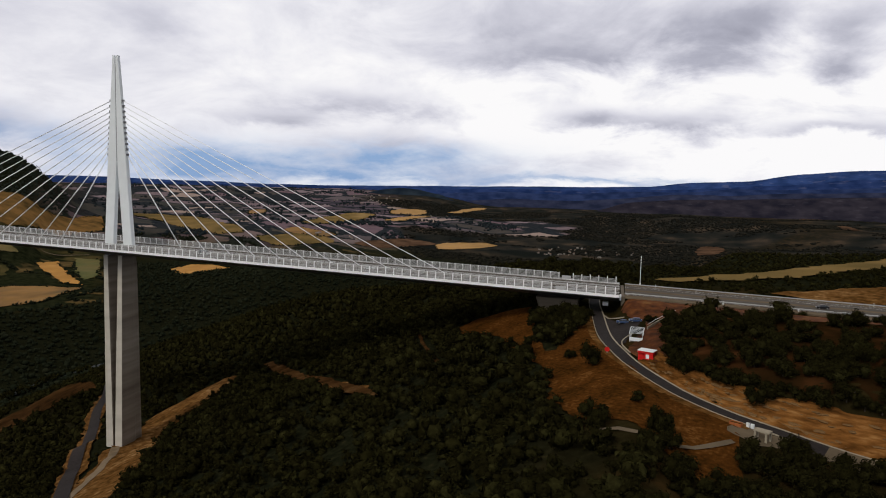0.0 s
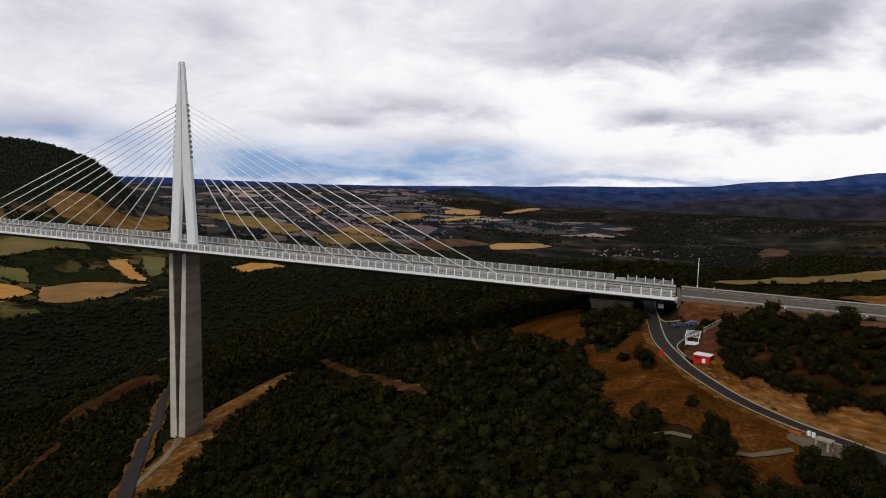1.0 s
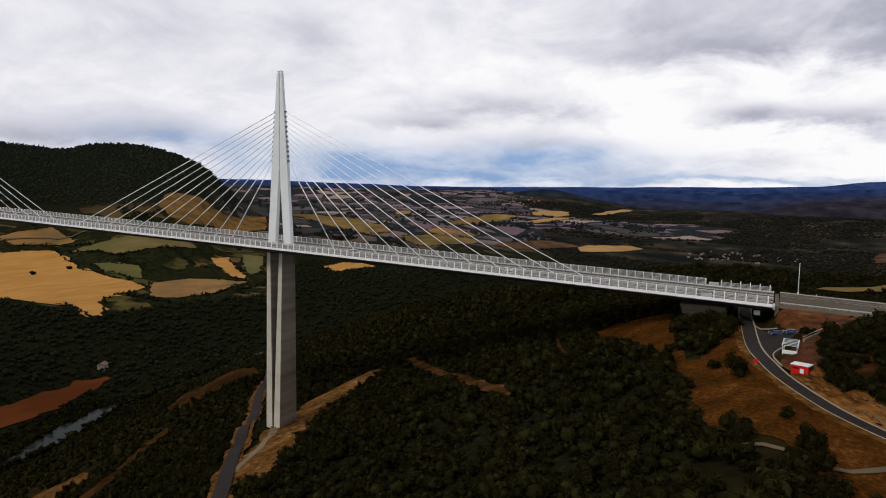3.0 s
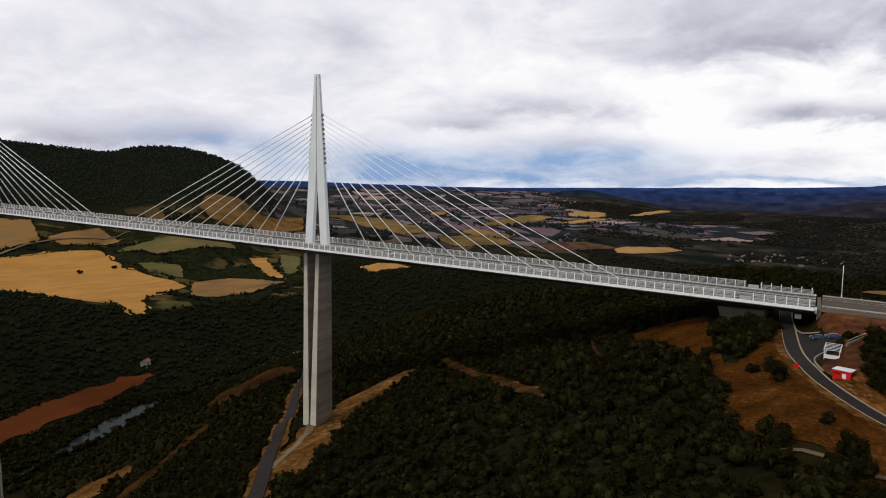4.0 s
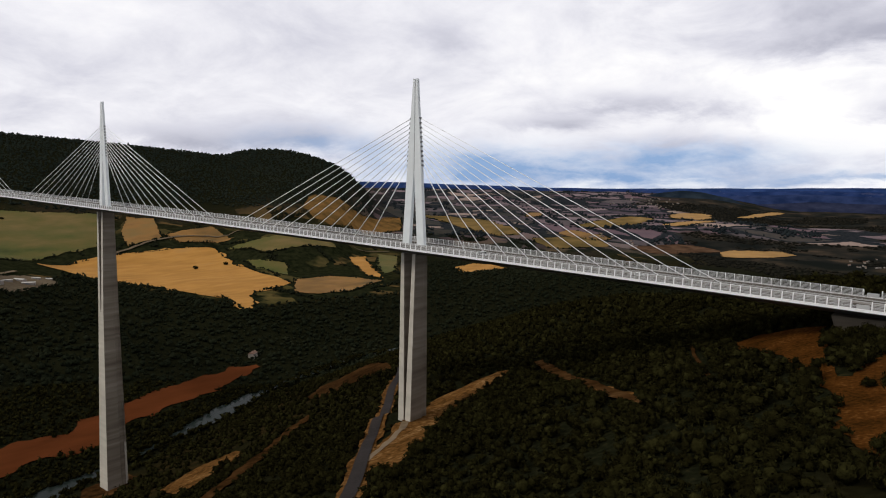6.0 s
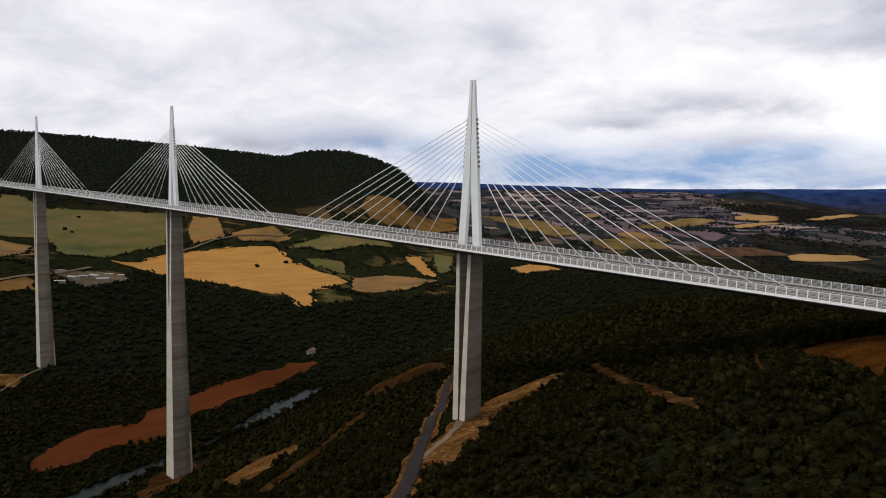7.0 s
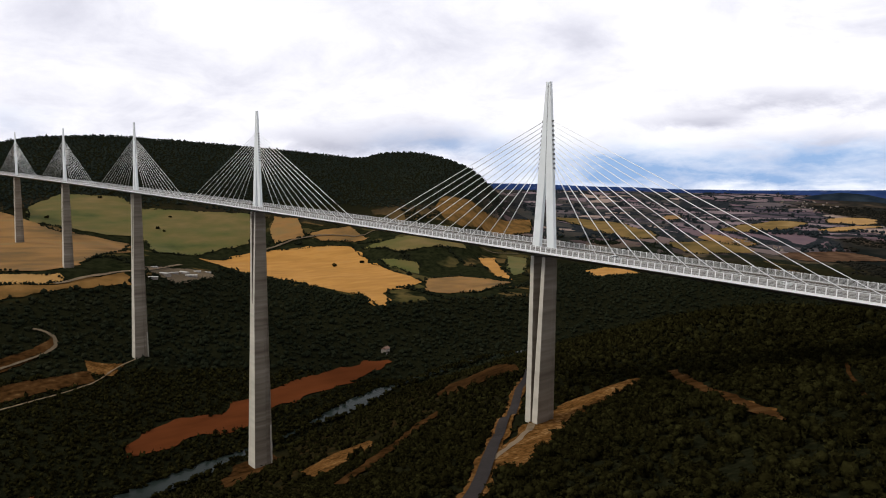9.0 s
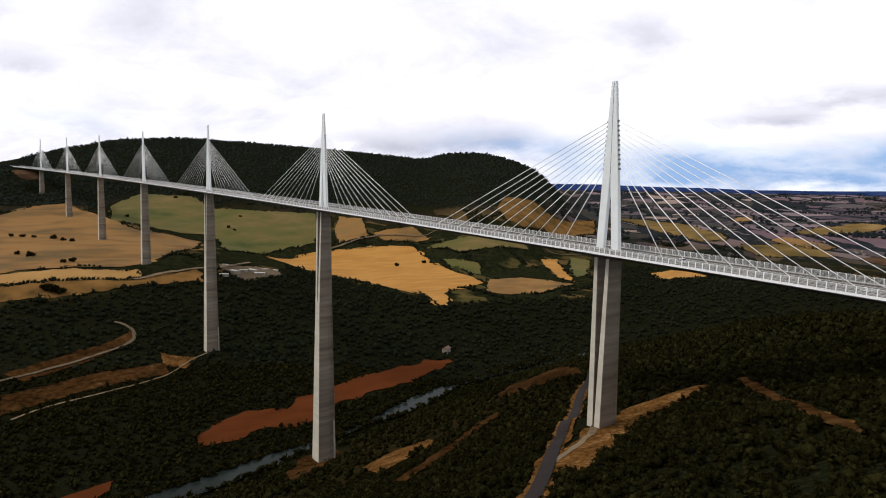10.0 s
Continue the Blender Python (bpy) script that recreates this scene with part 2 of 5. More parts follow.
def axis(s_, off=0.0, dz=0.0):
    """A point of the deck: s metres south of the first pier, off metres west of the axis."""
    r = 1 / BEND
    return -(r - off) * math.sin(s_ * BEND), r - (r - off) * math.cos(s_ * BEND), GRADE * s_ + dz


SPAN = 342.0
PIER_HEIGHTS = (95.4, 247.0, 221.5, 146.5, 140.0, 116.0, 81.0)
PADS = [(*axis(i * SPAN)[:2], GRADE * i * SPAN - h) for i, h in enumerate(PIER_HEIGHTS)]


def river_half(y):
    """Half the width of open water."""
    return 5 + 11 * step(y, 90, 140) * (1 - step(y, 215, 262)) + 10 * (1 - step(y, -40, 40))


def along(x, y, line):
    """Distance to a polyline of (x, y, z) and the z of its nearest point."""
    best, zz = np.full(np.shape(x), 1e9), np.zeros(np.shape(x))
    for (x0, y0, z0), (x1, y1, z1) in zip(line, line[1:]):
        k = np.clip(((x - x0) * (x1 - x0) + (y - y0) * (y1 - y0)) / ((x1 - x0) ** 2 + (y1 - y0) ** 2), 0, 1)
        q = np.hypot(x - x0 - k * (x1 - x0), y - y0 - k * (y1 - y0))
        zz = np.where(q < best, z0 + k * (z1 - z0), zz)
        best = np.minimum(best, q)
    return best, zz


HIGHWAY = [(*axis(s_)[:2], GRADE * s_) for s_ in (-229, -300, -400, -520, -700)]
SOUTH_ROAD = [(*axis(s_)[:2], GRADE * s_) for s_ in (2225, 2480, 2980, 3600)]      # where the deck runs into the far hillside
SERVICE = [(217, 45, -15.2), (217.6, 8, -14.4), (219.2, -14, -14.4), (221.4, -42, -14.8), (223.3, -55, -15.2), (225.9, -64.5, -15.6), (229.3, -74.8, -16.3), (234.3, -85.2, -17.0), (240, -95.3, -17.65), (245.6, -101.4, -18.4), (250.7, -105.6, -19.05), (255.2, -108.2, -19.6), (260, -110.9, -20.15), (267.7, -115.1, -21.1), (276.6, -119, -22.0), (300, -128, -24), (340, -140, -27)]


def graded(land, x, y):
    q, z_ = along(x, y, HIGHWAY)
    k = (1 - step(q, 17, 34)) * step(x, 224, 231)
    land = land + (z_ - 0.75 - land) * k
    # the ground falls away below the service road
    rx, ry, rz = zip(*SERVICE[4:])
    below = np.interp(x, rx, ry) - y
    drop = np.interp(x, rx, rz) - 0.1 - 0.16 * np.maximum(below - 5, 0)
    land = np.where(below > 0, land + np.minimum(drop - land, 0) * step(x, 226, 242), land)
    q, z_ = along(x, y, SERVICE)
    k = (1 - step(q, 4.5, 13)) * (1 - k)
    return land + (z_ - 0.25 - land) * k


def height(x, y):
    x, y = np.asarray(x, float), np.asarray(y, float)
    az, d = polar(x, y)
    v = x - river_x(y)
    n1 = fractal(x, y, 240, 4)
    n2 = fractal(x, y, 45, 3, 5.0)
    # the spur that carries the abutment
    top = -9.0 - 0.16 * np.maximum(y - 330, 0) - 10 * step(y, 60, 300) + 0.03 * np.maximum(x - 300, 0)
    top = top - 0.33 * np.maximum(y - 120, 0) * (1 - step(x, 235, 330))
    bank = -241 + 0.395 * np.maximum(v - 27, 0) * 1.024
    soft = 8.0
    spur = top - soft * np.log1p(np.exp(np.clip((top - bank) / soft, -60, 60)))
    spur = spur + (n1 * 7 + n2 * 1.6) * step(v, 30, 220) * (1 - 0.85 * step(x, 150, 230))
    # the south bank
    w = -v
    near = curve(w, (-50, 24, 36, 120, 300, 640, 980, 1320, 1660, 1870, 2500), (-243, -243, -238, -226, -202, -118, -100, -66, -22, 50, 90))
    far = curve(w, (-50, 24, 36, 100, 215, 300, 900, 1300, 1700), (-243, -243, -239, -225, -188, -181, -158, -118, -100))
    south = near + (far - near) * step(y, 20, 420)
    south = south + n1 * 9 * step(w, 120, 420) + n2 * 1.2 * step(w, 60, 200)
    land = np.where(v > 0, np.where(v < 27, -243.5, np.maximum(spur, -243)), south)
    # the plain beyond
    plain = curve(d, (0, 1100, 1300, 1700, 2500, 2900, 3600, 4200, 4700, 5200), (-300, -260, -236, -192, -170, -150, -113, -62, 14, 30))
    plain = plain - 75 * step(d, 3700, 4500) * (1 - step(az, 9, 17)) - 25 * step(d, 4300, 4800) * (1 - step(az, 10, 24))
    plain = plain + fractal(x, y, 700, 4, 9.0) * 26 * step(d, 1500, 2600) * (1 - 0.55 * step(d, 3600, 4500))
    # wooded ridges to the north, one behind the other
    plain = plain + 42 * np.exp(-((d - 3500 - 30 * az) / 330) ** 2) * step(-az, -10, 4)
    plain = plain + 45 * np.exp(-((d - 2350 - 8 * az) / 260) ** 2) * step(-az, 2, 14)
    land = np.maximum(land, plain)
    # the long mountain in the west
    crest_el = curve(az, (36, 39.5, 41.5, 42.6, 44.1, 45.1, 45.6, 46.0, 46.6, 48.8, 51, 53, 55.4, 56.1, 61, 65, 71.3, 76, 81, 85, 88, 100, 140),
                     (-6, -3.6, -2.05, -1.7, -1.15, -0.05, 0.3, 0.95, 1.4, 2.3, 2.83, 2.88, 2.66, 2.2, 2.65, 2.95, 3.3, 3.5, 3.15, 2.2, 1.75, 1.6, 1.6))
    crest_d = curve(az, (36, 46, 51, 60, 75, 88, 140), (2560, 2620, 2720, 2800, 2900, 2750, 2700))
    crest = 31 + crest_d * np.tan(np.radians(crest_el))
    face = crest - np.maximum(crest_d - d, 0) ** 1.06 * 0.19 - np.maximum(d - crest_d, 0) * 0.05
    face = face + n1 * 8 * step(crest_d - d, 60, 400) + n2 * 2.5 * step(crest_d - d, 20, 200)
    face = np.where(az > 36, face, -999)
    k = 18.0
    land = np.maximum(land, face) + k * np.log1p(np.exp(-np.abs(land - face) / k)) * step(d, 1500, 1900)
    land = graded(land, x, y)
    q, z_ = along(x, y, SOUTH_ROAD)
    land = np.where(q < 150, np.minimum(land, z_ - 4.8 + 0.55 * np.maximum(q - 24, 0)), land)
    # levelled ground round the pier feet
    for px, py, pz in PADS:
        k = 1 - step(np.hypot(x - px, y - py), 12, 30 if px > -100 else 60)
        land = land + (pz - land) * k
    return land


# ---------------------------------------------------------------- mesh helpers
def mesh_object(name, verts, faces, mat, parent=None, label="", smooth=False):
    me = bpy.data.meshes.new(name)
    me.from_pydata([tuple(v) for v in verts], [], faces)
    me.materials.append(mat)
    if smooth:
        me.polygons.foreach_set("use_smooth", [True] * len(me.polygons))
    ob = new(name, me)
    if parent is not None:
        ob.parent = parent
    if label:
        ob["label"] = label
    return ob


def quads(name, verts, faces, mat, smooth=False):
    """A big mesh from numpy arrays (all faces alike)."""
    me = bpy.data.meshes.new(name)
    n, k = faces.shape
    me.vertices.add(len(verts))
    me.vertices.foreach_set("co", np.asarray(verts, np.float32).ravel())
    me.loops.add(n * k)
    me.loops.foreach_set("vertex_index", np.asarray(faces, np.int32).ravel())
    me.polygons.add(n)
    me.polygons.foreach_set("loop_start", np.arange(0, n * k, k, dtype=np.int32))
    if smooth:
        me.polygons.foreach_set("use_smooth", np.ones(n, bool))
    me.update(calc_edges=True)
    me.materials.append(mat)
    return new(name, me)


def empty(name, at=(0, 0, 0)):
    ob = new(name)
    ob.location = at
    return ob


def ring_faces(n, rings, close=True, caps=True):
    f = []
    for r in range(rings - 1):
        for i in range(n if close else n - 1):
            j = (i + 1) % n
            f.append((r * n + i, r * n + j, (r + 1) * n + j, (r + 1) * n + i))
    if caps:
        f.append(tuple(range(n))[::-1])
        f.append(tuple(range((rings - 1) * n, rings * n)))
    return f


def loft(name, rings, mat, parent=None, label="", smooth=False, caps=True):
    n = len(rings[0])
    return mesh_object(name, [p for r in rings for p in r], ring_faces(n, len(rings), caps=caps), mat, parent, label, smooth)


def box(name, lo, hi, mat, parent=None, label="", bevel=0.0):
    x0, y0, z0 = lo
    x1, y1, z1 = hi
    b = bevel
    if b:
        sec = lambda z_, i: [(x0 + b + i, y0 + i, z_), (x1 - b - i, y0 + i, z_), (x1 - i, y0 + b + i, z_), (x1 - i, y1 - b - i, z_), (x1 - b - i, y1 - i, z_), (x0 + b + i, y1 - i, z_), (x0 + i, y1 - b - i, z_), (x0 + i, y0 + b + i, z_)]
        return loft(name, [sec(z0, 0), sec(z1 - b, 0), sec(z1, b)], mat, parent, label)
    sec = lambda z_: [(x0, y0, z_), (x1, y0, z_), (x1, y1, z_), (x0, y1, z_)]
    return loft(name, [sec(z0), sec(z1)], mat, parent, label)


# ---------------------------------------------------------------- ground
def ground_material():
    m = bpy.data.materials.new("dry_hill_ground")
    m.use_nodes = True
    nt = m.node_tree
    b = nt.nodes["Principled BSDF"]
    N, L = nt.nodes.new, nt.links.new
    co = N("ShaderNodeTexCoord").outputs["Object"]

    def noise_node(scale, detail=5):
        n = N("ShaderNodeTexNoise")
        n.inputs["Scale"].default_value, n.inputs["Detail"].default_value = scale, detail
        L(co, n.inputs["Vector"])
        return n.outputs[0]

    def ramp(fac, stops, hard=False):
        n = N("ShaderNodeValToRGB")
        if hard:
            n.color_ramp.interpolation = "CONSTANT"
        while len(n.color_ramp.elements) < len(stops):
            n.color_ramp.elements.new(0.5)
        for e_, (p, c) in zip(n.color_ramp.elements, stops):
            e_.position, e_.color = p, (*c, 1)
        L(fac, n.inputs[0])
        return n.outputs[0]

    def mix(fac, a_, b_, how="MIX"):
        n = N("ShaderNodeMix")
        n.data_type, n.blend_type = "RGBA", how
        for s_, v_ in ((n.inputs[0], fac), (n.inputs[6], a_), (n.inputs[7], b_)):
            if isinstance(v_, (int, float)):
                s_.default_value = v_
            else:
                L(v_, s_)
        return n.outputs[2]

    def attr(name):
        n = N("ShaderNodeAttribute")
        n.attribute_name = name
        return n.outputs["Fac"]

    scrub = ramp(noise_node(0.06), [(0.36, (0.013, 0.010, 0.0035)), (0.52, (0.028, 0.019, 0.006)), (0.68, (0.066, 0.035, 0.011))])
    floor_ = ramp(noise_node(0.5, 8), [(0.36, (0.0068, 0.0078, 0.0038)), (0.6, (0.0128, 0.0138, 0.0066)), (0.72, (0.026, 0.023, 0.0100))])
    # patchwork of small fields with hedge lines and copses between them
    mp = N("ShaderNodeMapping")
    mp.inputs["Rotation"].default_value = (0, 0, 0.5)
    mp.inputs["Scale"].default_value = (0.0040, 0.0066, 0.0)
    sway = N("ShaderNodeTexNoise")
    sway.inputs["Scale"].default_value, sway.inputs["Detail"].default_value = 0.004, 3
    L(co, sway.inputs["Vector"])
    bent = N("ShaderNodeVectorMath")
    bent.operation = "MULTIPLY_ADD"
    L(sway.outputs["Color"], bent.inputs[0])
    bent.inputs[1].default_value = (150, 150, 0)
    L(co, bent.inputs[2])
    L(bent.outputs[0], mp.inputs[0])
    vo, ve = N("ShaderNodeTexVoronoi"), N("ShaderNodeTexVoronoi")
    ve.feature = "DISTANCE_TO_EDGE"
    for v_ in (vo, ve):
        v_.inputs["Scale"].default_value = 1.0
        L(mp.outputs[0], v_.inputs["Vector"])
    sp = N("ShaderNodeSeparateColor")
    L(vo.outputs["Color"], sp.inputs[0])
    # far plots: haze is painted into these mauve and blue-grey tones
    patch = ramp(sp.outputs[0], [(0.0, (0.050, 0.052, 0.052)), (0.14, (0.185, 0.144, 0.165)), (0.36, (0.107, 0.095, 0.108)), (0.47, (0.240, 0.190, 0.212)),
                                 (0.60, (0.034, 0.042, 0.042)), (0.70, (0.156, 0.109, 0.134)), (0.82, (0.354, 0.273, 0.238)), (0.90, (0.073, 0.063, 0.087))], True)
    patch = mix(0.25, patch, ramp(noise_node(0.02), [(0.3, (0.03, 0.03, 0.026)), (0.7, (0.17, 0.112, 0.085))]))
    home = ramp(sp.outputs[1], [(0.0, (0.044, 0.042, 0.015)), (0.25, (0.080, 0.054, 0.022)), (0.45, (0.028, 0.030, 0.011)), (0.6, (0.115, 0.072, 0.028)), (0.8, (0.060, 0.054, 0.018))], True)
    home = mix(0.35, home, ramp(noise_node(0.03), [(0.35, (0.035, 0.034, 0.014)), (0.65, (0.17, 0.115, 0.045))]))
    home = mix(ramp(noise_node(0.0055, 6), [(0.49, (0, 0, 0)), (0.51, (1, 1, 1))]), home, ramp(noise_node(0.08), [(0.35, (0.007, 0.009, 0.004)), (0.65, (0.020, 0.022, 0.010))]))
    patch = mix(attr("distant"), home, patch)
    # copses turn bluer with distance, haze put into their colour
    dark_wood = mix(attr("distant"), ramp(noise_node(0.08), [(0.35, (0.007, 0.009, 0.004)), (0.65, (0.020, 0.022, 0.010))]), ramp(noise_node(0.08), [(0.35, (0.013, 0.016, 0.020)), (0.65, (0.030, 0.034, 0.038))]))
    gappy = N("ShaderNodeMath")
    gappy.operation = "MULTIPLY_ADD"
    L(noise_node(0.012, 4), gappy.inputs[0])
    gappy.inputs[1].default_value, gappy.inputs[2].default_value = 0.30, -0.075
    near_edge = N("ShaderNodeMath")
    near_edge.operation = "LESS_THAN"
    L(ve.outputs["Distance"], near_edge.inputs[0])
    L(gappy.outputs[0], near_edge.inputs[1])
    patch = mix(near_edge.outputs[0], patch, dark_wood)
    patch = mix(ramp(noise_node(0.0024, 6), [(0.56, (0, 0, 0)), (0.58, (1, 1, 1))]), patch, dark_wood)
    # cooler, darker floor for the far northern woods
    floor_far = ramp(noise_node(0.009, 9), [(0.36, (0.010, 0.012, 0.011)), (0.50, (0.020, 0.020, 0.017)), (0.60, (0.036, 0.030, 0.023)), (0.72, (0.075, 0.055, 0.038))])
    floor_ = mix(attr("far_north"), floor_, floor_far)
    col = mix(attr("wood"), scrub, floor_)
    col = mix(attr("farm"), col, patch)
    L(col, b.inputs["Base Color"])
    b.inputs["Roughness"].default_value = 0.95
    b.inputs["Specular IOR Level"].default_value = 0.0
    bp = N("ShaderNodeBump")
    L(noise_node(0.5, 6), bp.inputs["Height"])
    bp.inputs["Distance"].default_value = 0.5
    L(bp.outputs[0], b.inputs["Normal"])
    return m


def build_ground():
    az = np.concatenate([np.arange(-45, 105, 0.35), np.arange(105, 315, 3.0)])
    rad = np.concatenate([np.geomspace(0.05, 90, 24)[:-1], np.geomspace(90, 4960, 390)])
    A, D = np.meshgrid(np.radians(az), rad, indexing="ij")
    X, Y = HUB[0] - np.sin(A) * D, HUB[1] + np.cos(A) * D
    Z = height(X, Y)
    na, nr = A.shape
    idx = np.arange(na * nr).reshape(na, nr)
    nxt = np.roll(idx, -1, axis=0)
    F = np.stack([idx[:, :-1], nxt[:, :-1], nxt[:, 1:], idx[:, 1:]], -1).reshape(-1, 4)[:, ::-1]
    V = np.stack([X, Y, Z], -1).reshape(-1, 3)
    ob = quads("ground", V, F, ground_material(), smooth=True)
    for key, fn in (("wood", wooded), ("farm", farmed), ("distant", lambda x, y: step(polar(x, y)[1], 1900, 2500)), ("far_north", lambda x, y: step(polar(x, y)[1], 1700, 2300) * (1 - step(polar(x, y)[0], 24, 30)))):
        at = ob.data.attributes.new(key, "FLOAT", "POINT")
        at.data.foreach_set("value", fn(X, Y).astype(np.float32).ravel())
    return tagged(ob, "dry hills, river valley and patchwork plain reaching the horizon", "ground", kind="structure")


# ---------------------------------------------------------------- what covers the land
def inside(px, py, poly):
    """Which points lie in a polygon."""
    got = np.zeros(np.shape(px), bool)
    for (x0, y0), (x1, y1) in zip(poly, poly[1:] + poly[:1]):
        got ^= ((y0 > py) != (y1 > py)) & (px < (x1 - x0) * (py - y0) / (y1 - y0 + 1e-9) + x0)
    return got


# fields and clearings: material, label, outline in plan
FIELDS = [
    ("GOLD", "golden stubble field bordered by dark woods", [(-1297, 300), (-1339, 443), (-1316, 650), (-1284, 712), (-1142, 672), (-972, 659), (-872, 626), (-846, 518), (-811, 484), (-724, 427), (-736, 407), (-829, 431), (-998, 392), (-1137, 331)]),
    ("TAN", "tan stubble field between hedges", [(-902, 656), (-903, 756), (-821, 802), (-781, 810), (-747, 678), (-764, 600), (-797, 571)]),
    ("GOLD", "narrow curved golden field on a rise", [(-1046, 954), (-1044, 1015), (-897, 897), (-801, 830), (-846, 827), (-946, 888)]),
    ("GREEN_FIELD", "olive green meadow behind the stubble field", [(-1215, 767), (-1122, 961), (-1082, 946), (-1108, 745), (-1259, 724)]),
    ("GREEN_FIELD", "small olive green meadow in a hollow", [(-1130, 690), (-1033, 741), (-975, 695), (-1065, 678)]),
    ("GREEN_FIELD", "green meadow below the wooded bluff", [(-1043, 1069), (-981, 1080), (-839, 914), (-831, 867), (-923, 934)]),
    ("GREEN_FIELD", "wide green meadow under the mountain", [(-1771, 30), (-1876, 122), (-1823, 261), (-1714, 296), (-1603, 564), (-1403, 473), (-1384, 400), (-1325, 207), (-1491, 229), (-1521, 99), (-1620, 6)]),
    ("TAN", "mown tan field with faint rows", [(-1560, 618), (-1529, 677), (-1400, 629), (-1377, 527), (-1465, 556)]),
    ("TAN", "small tan field beside the valley road", [(-1417, 644), (-1423, 792), (-1295, 766), (-1356, 655)]),
    ("TAN", "broad orange brown stubble field under the piers", [(-1630, -300), (-1837, -144), (-1862, -75), (-1739, -22), (-1505, 45), (-1413, 179), (-1256, 124), (-1144, 39), (-1016, -46), (-1061, -137), (-1000, -300)]),
    ("GOLD_PALE", "pale straw field strip", [(-990, -300), (-1035, -140), (-992, -46), (-963, -43), (-955, -300)]),
    ("BLUFF", "dull brown pasture above the wood", [(-950, -300), (-961, -57), (-1002, 56), (-950, 53), (-939, -52), (-897, -148), (-890, -300)]),
    ("BLUFF", "straw brown slope climbing to the mountain foot", [(-1335, 1042), (-1413, 1150), (-1405, 1245), (-1364, 1277), (-1392, 1402), (-1415, 1582), (-1256, 1402), (-1262, 1290), (-1205, 1050), (-1255, 1010)]),
    ("RED_SOIL", "long red ploughed field beside the river", [(-454, -92), (-428, -96), (-428, -68), (-440, -35), (-446, 28), (-474, 76), (-499, 168), (-514, 213), (-530, 261), (-552, 313), (-566, 308), (-563, 240), (-545, 161), (-525, 102), (-506, 40), (-480, 15), (-494, -26), (-483, -54)]),
    ("RED_SOIL", "small red ploughed field beside the river", [(-384, -260), (-398, -196), (-401, -181), (-388, -185), (-374, -207), (-362, -260)]),
    ("BARE", "bare ochre earth at the foot of a pier", [(-695, -76), (-663, -37), (-638, -58), (-655, -81)]),
    ("DULL", "bare brown slope below the road", [(-620, -258), (-649, -172), (-664, -79), (-627, -81), (-603, -178), (-567, -260)]),
    ("DULL", "bare brown road cutting on the slope", [(-680, -256), (-709, -196), (-744, -126), (-777, -99), (-758, -92), (-732, -107), (-685, -168), (-655, -235)]),
    ("BARE", "bare ochre earth round the foot of the first pier", [(-9, 12), (-16, 40), (6, 74), (18, 72), (20, 40), (22, 14), (40, -30), (60, -70), (66, -92), (40, -76), (16, -44), (0, -14)]),
    ("DULL", "bare brown field strip above the river", [(-305, 202), (-278, 212), (-257, 229), (-198, 199), (-175, 177), (-218, 180), (-262, 150)]),
    ("DULL", "brown clearing on the lower slope", [(-274, 152), (-285, 217), (-275, 250), (-204, 208), (-192, 172), (-226, 132)]),
    ("BARE", "ochre clearing on the lower slope", [(-176, -51), (-197, -10), (-192, 19), (-165, 6), (-131, -50), (-131, -63)]),
    ("DULL", "levelled brown ground at the foot of the tallest pier", [(-300, -60), (-355, -24), (-360, 16), (-320, 22), (-300, -5), (-262, -40), (-240, -80)]),
    ("BARE", "stony bare patch on the wooded slope", [(96, 0), (99, 3), (123, -28), (141, -45), (146, -53), (132, -44), (118, -30)]),
    ("DULL", "bare track end on the wooded slope", [(42, 66), (50, 63), (91, 10), (64, 37)]),
    ("SLOPE", "dry brown grass slope below the abutment", [(160, 3), (171, 9), (193, 4), (198, -30), (204, -57), (209, -60), (212, -40), (216.2, -32), (218.6, -45), (222.8, -62), (226.8, -76), (232.2, -87.6), (238, -96.8), (243.6, -103.2), (248.5, -108), (250, -113), (250, -122), (249, -139), (237, -131), (231, -124), (218, -118), (213, -108), (209, -89), (200, -62), (186, -32), (173, -19)]),
    ("GRAVEL", "trodden pale gravel between the road and the lay-by", [(249.5, -109), (253.5, -110.9), (258.5, -113.5), (262.3, -115.5), (263.4, -116.9), (262, -118.3), (258, -119.2), (253, -118.5), (249, -115)]),
    ("REDBANK", "red earth bank below the motorway", [(229, -18), (246, -20), (274, -19), (275, -26), (249, -32), (242, -46), (239, -60), (240, -78), (238.5, -86), (236.5, -84), (231.5, -70), (229, -60), (234, -50), (235.5, -40), (231, -30), (226.5, -22)]),
    ("REDBANK", "red earth verge beside the motorway", [(264, -24), (330, -20), (330, -36), (287, -35), (263, -31)]),
    ("BARE", "bare brown ground behind the motorway", [(285, 24), (337, 55), (420, 60), (400, 18), (300, 17)]),
    ("OLIVE", "straw olive field behind the motorway trees", [(241, 50), (267, 68), (292, 100), (323, 150), (362, 215), (430, 300), (412, 216), (349, 135), (312, 86), (283, 62), (252, 44)]),
    ("GRAVEL", "gravel works yard beside the woods", [(-1050, 95), (-1090, 240), (-1030, 235), (-965, 130)]),
    ("GOLD_PALE", "long pale field on a far rise", [(-365, 1931), (-348, 2024), (-219, 2106), (-168, 2052), (-223, 1921), (-324, 1815)]),
    ("GOLD", "golden field beyond the river woods", [(-772, 1060), (-780, 1157), (-740, 1192), (-682, 1165), (-690, 1095), (-703, 1017)]),
]


